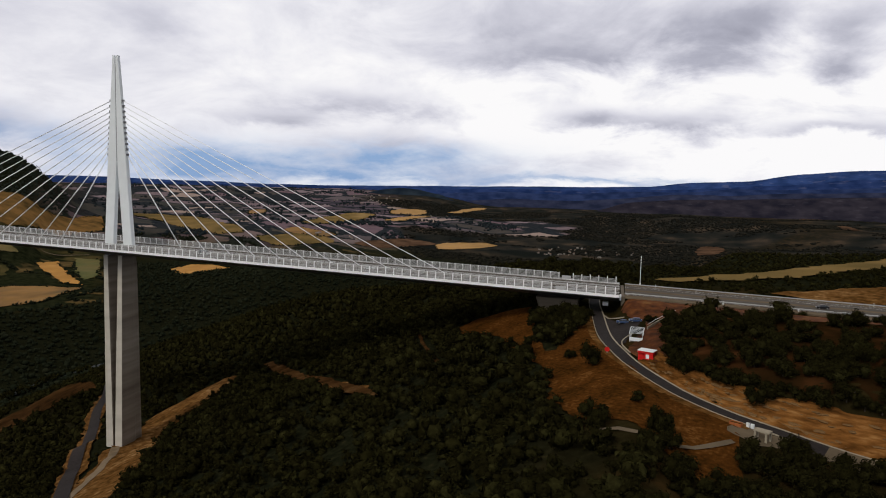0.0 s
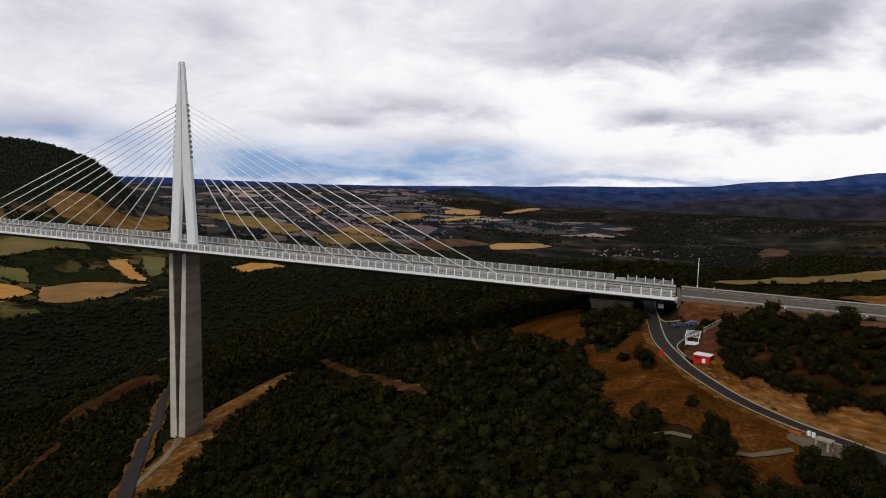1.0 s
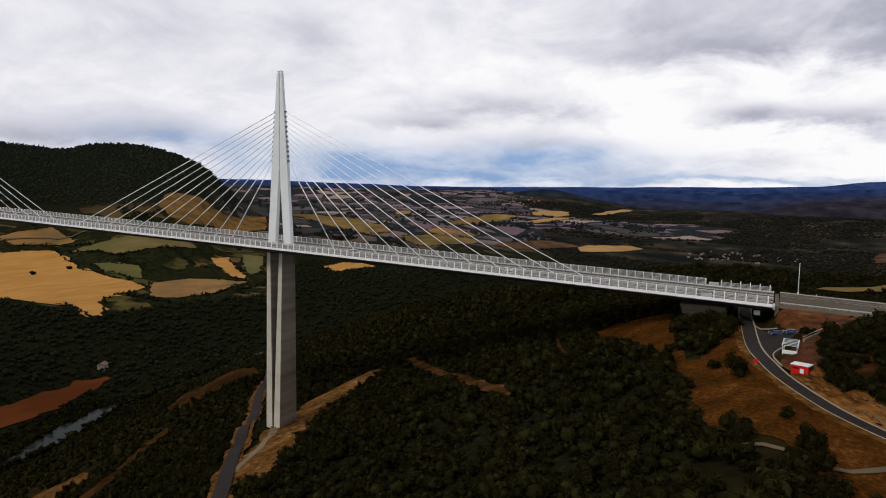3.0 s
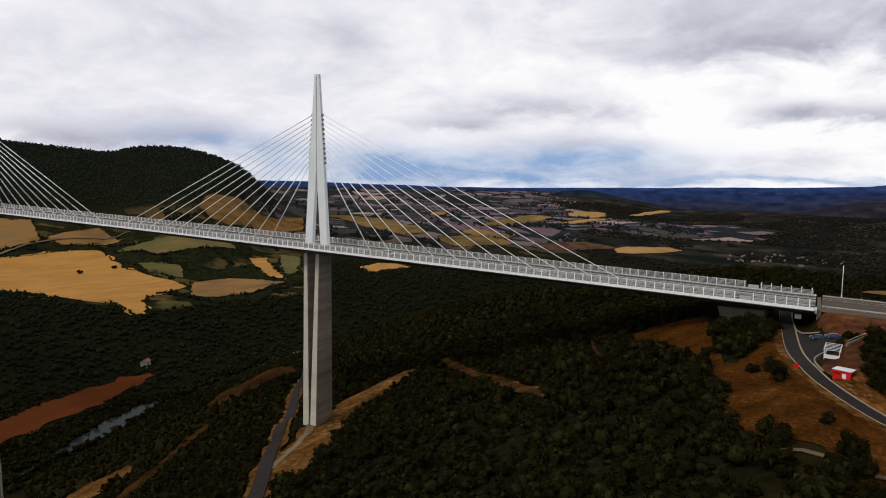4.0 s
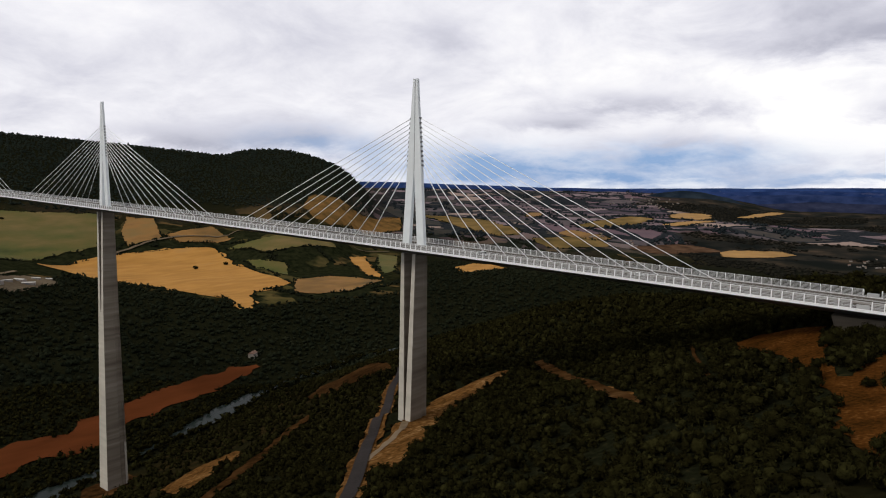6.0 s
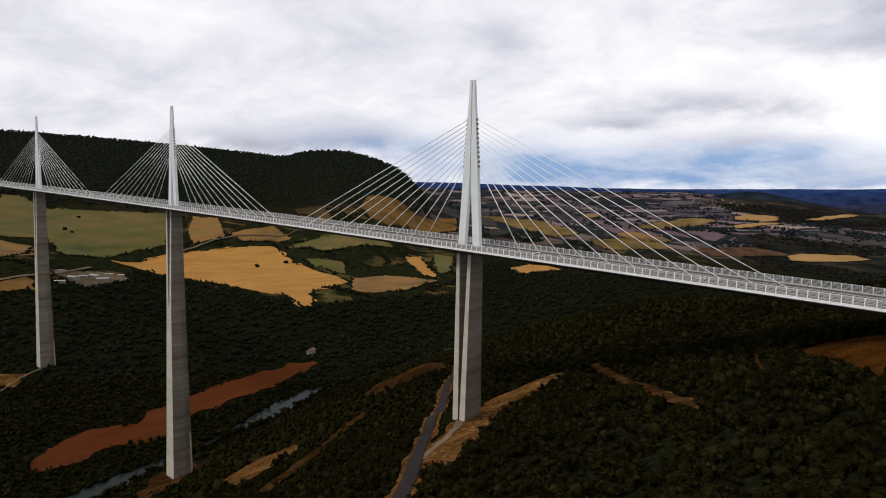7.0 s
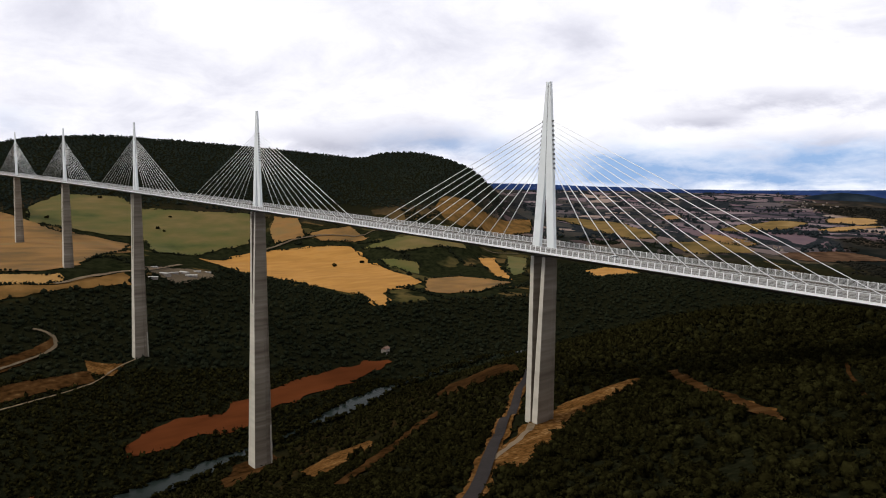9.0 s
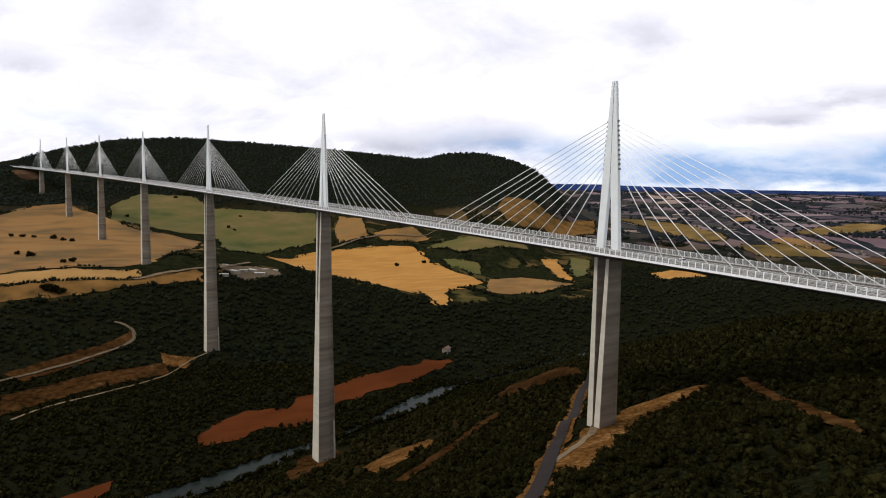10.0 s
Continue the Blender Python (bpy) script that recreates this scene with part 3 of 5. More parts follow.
def rounded_plot(cx, cy, ln, wd, turn, corner=3.2):
    """Outline of a field with rounded corners."""
    c_, s_ = math.cos(radians(turn)), math.sin(radians(turn))
    out = []
    for k in range(20):
        a_ = 2 * math.pi * k / 20
        u, w = math.cos(a_), math.sin(a_)
        u, w = math.copysign(abs(u) ** (2 / corner), u) * ln / 2, math.copysign(abs(w) ** (2 / corner), w) * wd / 2
        out.append((cx + u * c_ - w * s_, cy + u * s_ + w * c_))
    return out


# plots of the far plain and the northern hills: centre, length, width, turn
for key, label, *plot in (
        ("PLOUGH", "raw reddish cutting below the far end of the deck", -2185, -140, 110, 60, 20), ("OLIVE", "olive yellow meadow at the foot of the bluff", -1297, 1841, 740, 200, -31), ("OLIVE", "olive meadow beside a farm", -776, 1705, 238, 190, 57),
        ("PLOUGH", "brown fallow field before a dark wood", -488, 1878, 300, 170, 60), ("GOLD_PALE", "pale field near the far village", -839, 3128, 600, 190, -75),
        ("TAN", "pinkish fallow field on a rise", -1451, 2628, 560, 80, -62), ("GOLD_PALE", "narrow pale field on the plain", -674, 2618, 420, 88, 83),
        ("GOLD_PALE", "pale strip field on the far rise", -619, 3660, 800, 70, 88), ("OLIVE", "dull green field on the plain", -895, 2356, 650, 160, 92),
        ("TAN", "small tan field beside the farm", -800, 1858, 178, 112, 0), ("PLOUGH", "brown ploughed field on a northern hill", 1381, 3920, 900, 200, 80),
        ("PLOUGH", "narrow brown field on a northern hill", 1228, 2956, 560, 60, 78), ("PLOUGH", "terraced brown field above the village", 553, 2131, 385, 90, 81),
        ("PLOUGH", "wide brown field on the northern plateau", 1740, 4250, 500, 234, 53)):
    FIELDS.append((key, label, rounded_plot(*plot)))
# ways: material, width, label, line in plan
WAYS = [
    ("BARE", 10.0, "ochre earth verge of the pier road", [(-127, 132), (-96, 88), (-58, 42), (-24, 0), (4, -38), (28, -66), (55, -98), (80, -130)]),
    ("ASPHALT", 6.0, "narrow asphalt road passing the first pier", [(-150, 160), (-127, 132), (-96, 88), (-58, 42), (-24, 0), (4, -38), (28, -66), (55, -98), (80, -130)]),
    ("PATH", 3.6, "pale gravel track to the first pier", [(2, -8), (14, -28), (27, -53), (38, -76)]),
    ("DULL", 5.0, "stony track scar across the wooded slope", [(36, 74), (64, 38), (91, 8), (110, -14), (132, -42), (152, -60)]),
    ("DULL", 8.5, "grey gravel track down the slope", [(-66, -86), (-79, -66), (-107, -25), (-152, 34), (-174, 78)]),
    ("GRAVEL", 1.4, "pale gravel track below the dry slope", [(222, -125), (231, -126.3), (238, -124.5), (244, -122), (249, -119)]),
    ("DULL", 1.3, "pale path on the wooded slope", [(141, 22), (148, 0), (157, -22), (166, -42)]),
    ("PATH", 2.4, "pale track to the pier foot", [(-554, -251), (-575, -209), (-590, -151), (-619, -89), (-653, -54), (-668, -20)]),
    ("GRAVEL", 5.0, "pale bend of a hillside road", [(-800, -116), (-789, -103), (-770, -96), (-744, -101), (-720, -124), (-690, -180), (-660, -260)]),
    ("GRAVEL", 9.0, "valley road between fields", [(-1340, 480), (-1390, 640), (-1330, 780), (-1180, 960), (-1050, 1120)]),
    ("PATH", 8.0, "pale works road beside the fields", [(-960, -60), (-1000, 40), (-1040, 119), (-1110, 190)]),
]


def cleared(x, y, margin=0.0):
    """Where no wood grows: fields, roads, the river, pier feet and the motorway."""
    az, d = polar(x, y)
    out = np.zeros(np.shape(x), bool)
    for _, _, poly in FIELDS:
        out |= inside(x, y, poly)
    for _, wid_, _, line in WAYS:
        out |= along(x, y, [(a_, b_, 0.0) for a_, b_ in line])[0] < wid_ / 2 + 1.5
    out |= np.abs(x - river_x(y)) < river_half(y) - 3 + 7 * fractal(x, y, 40, 2, 12.0)
    out |= (along(x, y, HIGHWAY)[0] < 19)
    out |= along(x, y, SERVICE)[0] < 5.5
    out |= along(x, y, SOUTH_ROAD)[0] < 30
    out |= (x > 218) & (x < 237.5) & (y > -84) & (y < -14)
    out |= (x > 192) & (x < 232) & (np.abs(y) < 15)
    for px, py, _ in PADS:
        out |= np.hypot(x - px, y - py) < 15
    out |= (along(x, y, CUTTING)[0] < 1.5)
    out |= (x > 247) & (x < 270) & (y > -121.5) & (y < -106)
    return out


CUTTING = [(239, -84, 0), (244.5, -92, 0), (250, -98, 0), (258, -103.5, 0), (271, -110, 0), (303, -122, 0)]


def farmed(x, y):
    az, d = polar(x, y)
    v = x - river_x(y)
    bent = az + 5 * fractal(x, y, 500, 3, 21.0)
    far = step(d, 1750, 2100) * (1 - step(az, 41, 47)) * np.maximum(step(bent, 17, 19), step(bent, 5, 6) * step(d, 2650, 2760) * (1 - step(d, 3300, 3420)))
    edge = curve(y, (-300, 60, 330, 430, 700), (530, 575, 660, 235, 235)) + 25 * fractal(x, y, 60, 2, 17.0)
    mid = step(-v - edge, -8, 8) * (1 - step(d, 1850, 2150)) * step(az, 40, 43)
    return np.clip(np.maximum(far, mid), 0, 1)


def wooded(x, y):
    v = x - river_x(y)
    dry = 0.6 * step(x, 200, 235) * (1 - step(y, 10, 60)) + 0.35 * (1 - step(v, 150, 420)) * step(v, 20, 60)
    return np.clip(1 - farmed(x, y) - dry, 0, 1)


build_ground()


# ---------------------------------------------------------------- the viaduct
DECK_S0, DECK_S1 = -227.0, 2980.0


def sweep(name, section, stations, mat, parent=None, label="", caps=True):
    """A closed section of (off, dz) swept along the deck."""
    rings = [[axis(s_, o, z_) for o, z_ in section] for s_ in stations]
    return loft(name, rings, mat, parent, label, caps=caps)


def stations(a_, b_, d_=20.0):
    return [a_ + (b_ - a_) * i / max(1, round((b_ - a_) / d_)) for i in range(max(1, round((b_ - a_) / d_)) + 1)]


def rect(o0, o1, z0, z1):
    return [(o0, z0), (o1, z0), (o1, z1), (o0, z1)]


def build_deck():
    deck = tagged(empty("viaduct_deck"), "long pale steel motorway viaduct deck on tall piers", "bridge deck")
    st = stations(DECK_S0, DECK_S1)
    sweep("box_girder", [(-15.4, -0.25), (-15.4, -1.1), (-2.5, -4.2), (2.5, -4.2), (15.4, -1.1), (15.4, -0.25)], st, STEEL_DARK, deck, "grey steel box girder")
    sweep("carriageway", rect(2.2, 13.6, -0.24, 0.0), st, ASPHALT_PALE, deck, "pale worn asphalt carriageway")
    sweep("carriageway", rect(-13.6, -2.2, -0.24, 0.0), st, ASPHALT_PALE, deck, "pale worn asphalt carriageway")
    sweep("central_reserve", rect(-2.2, 2.2, -0.24, 0.06), st, REVEAL, deck, "pale central reserve")
    for sg in (-1, 1):
        a_, b_ = sorted((sg * 15.4, sg * 16.0))
        sweep("edge_fascia", rect(a_, b_, -0.85, 0.12), st, WHITE_CLEAN, deck, "white painted edge fascia")
        a_, b_ = sorted((sg * 13.62, sg * 15.38))
        sweep("edge_strip", rect(a_, b_, -0.24, 0.05), st, REVEAL, deck, "grey service strip")
        for o in (2.4, 13.5):
            a_, b_ = sorted((sg * o, sg * (o + 0.25)))
            sweep("guard_rail", rect(a_, b_, 0.55, 0.85), st, CLEAR, deck, "grey steel guard rail")
        for o in (3.2, 10.2):
            a_, b_ = sorted((sg * o, sg * (o + 0.2)))
            sweep("road_marking", rect(a_, b_, 0.004, 0.012), st, PAINT, deck, "white road line")
    return deck


def chamfered(cx, cy, lx, wy, ch, z_):
    hx, hy = lx / 2, wy / 2
    return [(cx - hx + ch, cy - hy, z_), (cx + hx - ch, cy - hy, z_), (cx + hx, cy - hy + ch, z_), (cx + hx, cy + hy - ch, z_), (cx + hx - ch, cy + hy, z_),
            (cx - hx + ch, cy + hy, z_), (cx - hx, cy + hy - ch, z_), (cx - hx, cy - hy + ch, z_)]


def folded(cx, lx, wy, z_):
    """Section of a pier column: narrow flanks, broad faces with one fold."""
    h, w = lx / 2, wy / 2
    side = [(h - 0.22, -w), (h, -w + 0.5), (h, 0.3 * w), (h - 0.16 * lx, 0.5 * w), (h - 0.16 * lx, 0.9 * w), (h - 0.1, w)]
    return [(cx + a_, b_, z_) for a_, b_ in side] + [(cx - a_, b_, z_) for a_, b_ in side[::-1]]


def paint_lit_edges(ob):
    """Broad faces get weathered brown, edges and flanks pale: shade and sun put into the colour."""
    ob.data.materials.append(CONCRETE_LIT)
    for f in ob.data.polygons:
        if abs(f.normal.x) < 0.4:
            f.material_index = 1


def build_pier(i, h):
    x, y, z = axis(i * SPAN)
    p = empty("pier", (x, y, z))
    p.rotation_euler = (0, 0, -i * SPAN * BEND)
    split = min(h - 1.0, 90.0)
    top, foot = -4.3, -h - 4
    wid = lambda z_: 9.6 + 3.6 * (min(-z_, 90) / 90) + max(0, -z_ - 90) * 0.032
    col = lambda z_: 2.5 + 1.8 * (min(-z_, 90) / 90)
    off = lambda z_: 4.0 - 1.6 * (min(-z_, 90) / 90)
    for sg in (-1, 1):
        rings = []
        zs = (top, top - 1.5, -30, -60, -split - (4 if h > 100 else 6))
        for z_ in zs:
            rings.append(folded(sg * off(z_), col(z_), wid(z_), z_))
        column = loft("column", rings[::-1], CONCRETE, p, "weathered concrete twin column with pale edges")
        box("bearing", (sg * 4.0 - 1.1, -3.5, -4.35), (sg * 4.0 + 1.1, 3.5, -3.0), STEEL_DARK, column)
    if h > 100:
        lng = lambda z_: 2 * off(-90) + col(-90) + (-z_ - 90) * 0.035
        rings = [folded(0, lng(z_), wid(z_), z_) for z_ in (foot, -h * 0.75 - 22, -90)]
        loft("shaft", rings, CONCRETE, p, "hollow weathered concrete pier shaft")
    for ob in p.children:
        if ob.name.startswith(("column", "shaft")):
            paint_lit_edges(ob)
    return tagged(p, "tall tapering concrete viaduct pier split into two upper columns", "bridge pier", "viaduct piers")


def build_pylon(i):
    x, y, z = axis(i * SPAN)
    p = empty("pylon", (x, y, z))
    p.rotation_euler = (0, 0, -i * SPAN * BEND)
    legs = {}
    half_w = lambda z_: 5.1 - 3.6 * max(0.0, z_ - 38.5) / 48.5 if z_ > 38.5 else 7.6 - 2.5 * z_ / 38.5      # outer edge from the axis
    depth = lambda z_: 2.5 - 0.8 * z_ / 87
    for sg in (-1, 1):
        # each leg runs on up as one half of the mast, with a groove between the halves
        rings = []
        for z_ in (-0.4, 12, 25, 38.5):
            lx = 4.9 + 0.1 * z_ / 38.5
            rings.append(chamfered(sg * (half_w(z_) - lx / 2), 0, lx, depth(z_), 0.22, z_))
        for z_ in (55, 70, 86.2):
            lx = half_w(z_) - 0.09
            rings.append(chamfered(sg * (half_w(z_) - lx / 2), 0, lx, depth(z_), 0.22, z_))
        legs[sg] = loft("leg", rings, WHITE, p, "slender white steel leg rising into the mast")
        box("mast_tip", (sg * 0.95 - 0.5, -0.7, 86.2), (sg * 0.95 + 0.5, 0.7, 87.2), WHITE, legs[sg])
    # recessed core in dark grey: the groove's shadow is put in as colour
    loft("mast_core", [chamfered(0, 0, 0.5, depth(z_) - 0.35, 0.05, z_) for z_ in (39.5, 86.0)], STEEL_DARK, p, "dark core colouring the mast groove as shadow")
    # stays: eleven pairs on each side, in one plane along the axis
    for sg in (-1, 1):
        for n in range(11):
            s_ = 33.6 + 12.45 * n
            za = 42.5 + 2.45 * n
            half = half_w(za)
            a_ = Vector((sg * (half - 0.2), 0, za))
            b_ = Vector((sg * s_, 0, -sg * s_ * GRADE + 0.1))
            for o in (-0.24, 0.24):
                q = (b_ - a_).to_track_quat("Z", "Y").to_matrix()
                rings = []
                for pnt in (a_, b_):
                    rings.append([pnt + Vector((0, o, 0)) + q @ Vector((0.10 * math.cos(t_ * math.pi / 3), 0.10 * math.sin(t_ * math.pi / 3), 0)) for t_ in range(6)])
                loft("stay_cable", rings, WHITE_CLEAN, p, smooth=True)
            box("stay_anchor", (sg * (half + 0.2) - 0.42, -0.62, za - 0.75), (sg * (half + 0.2) + 0.42, 0.62, za + 0.3), STEEL_DARK, legs[sg])
    return tagged(p, "white steel pylon with a fan of stay cables", "pylon", "viaduct pylons")


build_deck()
for i, h in enumerate(PIER_HEIGHTS):
    build_pier(i, h)
    build_pylon(i)


# ---------------------------------------------------------------- fields, roads and the river
from mathutils.geometry import delaunay_2d_cdt

DULL = material("dull_brown_earth", [(0.36, (0.014, 0.0075, 0.0028)), (0.48, (0.042, 0.020, 0.0070)), (0.58, (0.066, 0.032, 0.0115)), (0.70, (0.125, 0.075, 0.032))], 0.14, 0.95, bump=0.2, bump_scale=0.6, spec=0.0)
SLOPE = material("dry_grass_slope", [(0.33, (0.0207, 0.0101, 0.0027)), (0.46, (0.0483, 0.0191, 0.0044)), (0.57, (0.0759, 0.0283, 0.0063)), (0.70, (0.1380, 0.0639, 0.0190))], 1.0, 0.95, bump=0.3, bump_scale=1.4, detail=9, spec=0.0)
REDBANK = material("red_earth_bank", [(0.37, (0.018, 0.009, 0.0030)), (0.48, (0.065, 0.020, 0.0060)), (0.58, (0.105, 0.036, 0.0095)), (0.70, (0.17, 0.085, 0.026))], 0.33, 0.95, bump=0.3, bump_scale=0.9)
GROVE = material("dry_grove_floor", [(0.36, (0.009, 0.0062, 0.0022)), (0.50, (0.024, 0.0115, 0.0040)), (0.62, (0.052, 0.021, 0.0075)), (0.72, (0.10, 0.050, 0.018))], 0.13, 0.95, bump=0.3, bump_scale=0.9, spec=0.0)
BLUFF = material("dry_bluff_grass", [(0.36, (0.0297, 0.0263, 0.0095)), (0.44, (0.1113, 0.0658, 0.0228)), (0.54, (0.1802, 0.0987, 0.0323)), (0.68, (0.2491, 0.1410, 0.0494))], 0.03, 0.95, bump=0.2, bump_scale=0.3, spec=0.0, detail=8)
OLIVE = material("olive_meadow", [(0.34, (0.0800, 0.0612, 0.0253)), (0.47, (0.1500, 0.1035, 0.0391)), (0.57, (0.2050, 0.1350, 0.0529)), (0.68, (0.2900, 0.1980, 0.0862))], 0.016, 0.95, stretch=(1, 0.6, 1), spec=0.0)
PLOUGH = material("brown_ploughed_hill", [(0.36, (0.035, 0.022, 0.015)), (0.5, (0.080, 0.046, 0.028)), (0.64, (0.125, 0.075, 0.046))], 0.03, 0.95, spec=0.0)
PATH = material("pale_track", tones((0.1800, 0.1332, 0.0828), 0.25), 0.3, 0.95)
KERB = material("pale_kerb_concrete", tones((0.30, 0.265, 0.20), 0.14), 0.6, 0.9)
SURFACES = {"GOLD": GOLD, "GOLD_PALE": GOLD_PALE, "TAN": TAN, "GREEN_FIELD": GREEN_FIELD, "RED_SOIL": RED_SOIL, "BARE": BARE, "GRAVEL": GRAVEL, "DULL": DULL,
            "BLUFF": BLUFF, "OLIVE": OLIVE, "PLOUGH": PLOUGH, "SLOPE": SLOPE, "REDBANK": REDBANK, "ASPHALT": ASPHALT, "PATH": PATH}


def on_land(x, y):
    return float(height(x, y))


def lift(x, y):
    return 0.12 + 0.0007 * polar(x, y)[1] + 0.5 * step(polar(x, y)[1], 250, 330)


def densified(poly, d_, wobble):
    out = []
    for (x0, y0), (x1, y1) in zip(poly, poly[1:] + poly[:1]):
        n = max(1, int(math.hypot(x1 - x0, y1 - y0) / d_))
        for i in range(n):
            k = i / n
            x, y = x0 + (x1 - x0) * k, y0 + (y1 - y0) * k
            out.append((x + float(value_noise(x, y, d_ * 2.5, 3.0)) * wobble, y + float(value_noise(x, y, d_ * 2.5, 8.0)) * wobble))
    return out


def build_field(mat, label, poly):
    xs, ys = [p[0] for p in poly], [p[1] for p in poly]
    ext = max(max(xs) - min(xs), max(ys) - min(ys))
    d_ = max(1.6, ext / 45)
    edge = densified(poly, d_ * 0.8, d_ * 0.7)
    gx, gy = np.meshgrid(np.arange(min(xs), max(xs), d_), np.arange(min(ys), max(ys), d_))
    gx, gy = gx.ravel(), gy.ravel()
    ok_ = inside(gx, gy, edge)
    pts = edge + list(zip(gx[ok_].tolist(), gy[ok_].tolist()))
    n = len(edge)
    res = delaunay_2d_cdt([Vector(p) for p in pts], [(i, (i + 1) % n) for i in range(n)], [], 0, 1e-4)
    v2 = np.array([(p.x, p.y) for p in res[0]])
    tri = np.array([f for f in res[2] if len(f) == 3])
    cen = v2[tri].mean(1)
    tri = tri[inside(cen[:, 0], cen[:, 1], edge)]
    z = height(v2[:, 0], v2[:, 1]) + lift(v2[:, 0], v2[:, 1])
    ob = quads("field", np.column_stack([v2, z]), tri, mat, smooth=True)
    return tagged(ob, label, "field")


def smooth_line(line, d_=4.0):
    pts = [Vector(p) for p in line]
    out = []
    for i in range(len(pts) - 1):
        p0, p1, p2, p3 = pts[max(i - 1, 0)], pts[i], pts[i + 1], pts[min(i + 2, len(pts) - 1)]
        n = max(2, int((p2 - p1).length / d_))
        for j in range(n):
            t_ = j / n
            out.append(0.5 * ((2 * p1) + (p2 - p0) * t_ + (2 * p0 - 5 * p1 + 4 * p2 - p3) * t_ ** 2 + (3 * p1 - p0 - 3 * p2 + p3) * t_ ** 3))
    return out + [pts[-1]]


def ribbon(name, line, o0, o1, mat, z0=None, z1=0.0, bottom=None, ragged=0.0):
    """A band beside a line (x, y) or (x, y, z), from o0 to o1 metres to its right."""
    pts = smooth_line(line)
    V = []
    for i, p in enumerate(pts):
        a_, b_ = pts[max(i - 1, 0)], pts[min(i + 1, len(pts) - 1)]
        t_ = Vector((b_.x - a_.x, b_.y - a_.y)).normalized()
        nrm = Vector((t_.y, -t_.x))
        for e_, o in enumerate((o0, o1)):
            o = o * (1 + ragged * float(value_noise(p.x + 40 * e_, p.y, 7.0, 2.0)))
            x, y = p.x + nrm.x * o, p.y + nrm.y * o
            z = (p.z if len(p) > 2 else max(float(height(x, y)), float(height(p.x, p.y)) - 0.25) + float(lift(x, y)) + 0.05) + z1
            V.append((x, y, z))
    n = len(pts)
    F = [(2 * i, 2 * i + 1, 2 * i + 3, 2 * i + 2) for i in range(n - 1)]
    if bottom is not None:
        V += [(x, y, z - bottom) for x, y, z in V]
        m = 2 * n
        F += [(2 * i, 2 * i + 2, m + 2 * i + 2, m + 2 * i) for i in range(n - 1)] + [(2 * i + 3, 2 * i + 1, m + 2 * i + 1, m + 2 * i + 3) for i in range(n - 1)]
    return mesh_object(name, V, F, mat)


for key, label, poly in FIELDS:
    build_field(SURFACES[key], label, poly)
# reddish dry ground under the open grove beside the road
build_field(GROVE, "dry reddish brown ground under scattered oaks", [(248, -34), (290, -37), (335, -37), (350, -70), (345, -132), (306, -119), (272, -106), (260, -99), (250, -92), (243, -80), (243, -50)])
for key, wid_, label, line in WAYS:
    tagged(ribbon("road", line, -wid_ / 2, wid_ / 2, SURFACES[key], z1=0.05 if wid_ > 9.5 else (0.9 if key == "ASPHALT" or line[0][0] < -500 else 0.2), ragged=0.0 if key == "ASPHALT" else 0.35), label, "road", kind="structure")

ys = np.linspace(-900, 1500, 160)
xs = river_x(ys)
tagged(mesh_object("river", [(x + o * river_half(y), y, -241.2) for x, y in zip(xs, ys) for o in (-1, 1)], [(2 * i, 2 * i + 1, 2 * i + 3, 2 * i + 2) for i in range(159)], WATER),
       "dull grey green river with pale reflections", "river", kind="structure")

# service road with pale kerbs
tagged(ribbon("service_road", SERVICE[:14], -1.95, 1.95, ASPHALT), "dark asphalt service road curving under the viaduct", "road", kind="structure")
for o0, o1, run in ((-2.35, -1.95, SERVICE), (1.95, 2.12, SERVICE[:13])):
    tagged(ribbon("kerb", run, o0, o1, KERB, z1=0.16, bottom=0.3), "pale concrete kerb along the service road", "kerb", kind="structure")
tagged(ribbon("road_verge", SERVICE[2:12], 2.2, 4.6, BARE, z1=0.02, ragged=0.25), "pale ochre verge along the service road", "verge", kind="structure")
tagged(ribbon("kerb", [(x, y, on_land(x, y) + 0.3) for x, y in ((221.4, -15), (223.6, -22.5), (228.6, -28.6))], -0.14, 0.14, KERB, z1=0.14, bottom=0.4), "pale curved kerb of the parking bay", "kerb", kind="structure")
tagged(ribbon("kerb", [(x, y, on_land(x, y) + 0.3) for x, y in ((231.2, -48), (228.9, -50.5), (227.6, -55), (227.9, -60), (229.8, -66.5))], -0.16, 0.16, KERB, z1=0.14, bottom=0.4), "pale curved kerb before the shelter", "kerb", kind="structure")
# parking bay beside it
bay = build_field(ASPHALT, "dark asphalt parking bay beside the service road", [(221.6, -22), (227.5, -29), (233, -38), (232, -48), (228.5, -57), (225.6, -60), (224.6, -52), (222.6, -36)])
bay.name = "parking_bay"
tagged(bay, category="parking", kind="structure")
# motorway beyond the abutment
hw = stations(-640, -229, 15)
for name, o0, o1, z0, z1, mat, label in (("motorway", -12.6, 12.6, -0.5, 0.0, ASPHALT_PALE, "worn grey motorway carriageways"), ("motorway_verge", 12.62, 17.5, -0.6, -0.05, GRAVEL, "gravel motorway verge"),
                                         ("motorway_verge", -17.5, -12.62, -0.6, -0.05, GRAVEL, "gravel motorway verge"), ("motorway_median", -1.8, 1.8, 0.004, 0.05, GRAVEL, "pale motorway median strip")):
    tagged(sweep(name, rect(o0, o1, z0, z1), hw, mat), label, "road", kind="structure")
for o in (-11.6, -7.6, 7.4, 11.4):
    tagged(sweep("road_marking", rect(o, o + 0.14, 0.014, 0.02), hw, PAINT), "white road line", "road marking", kind="structure")


# ---------------------------------------------------------------- trees and woods
GOLDEN = (1 + 5 ** 0.5) / 2
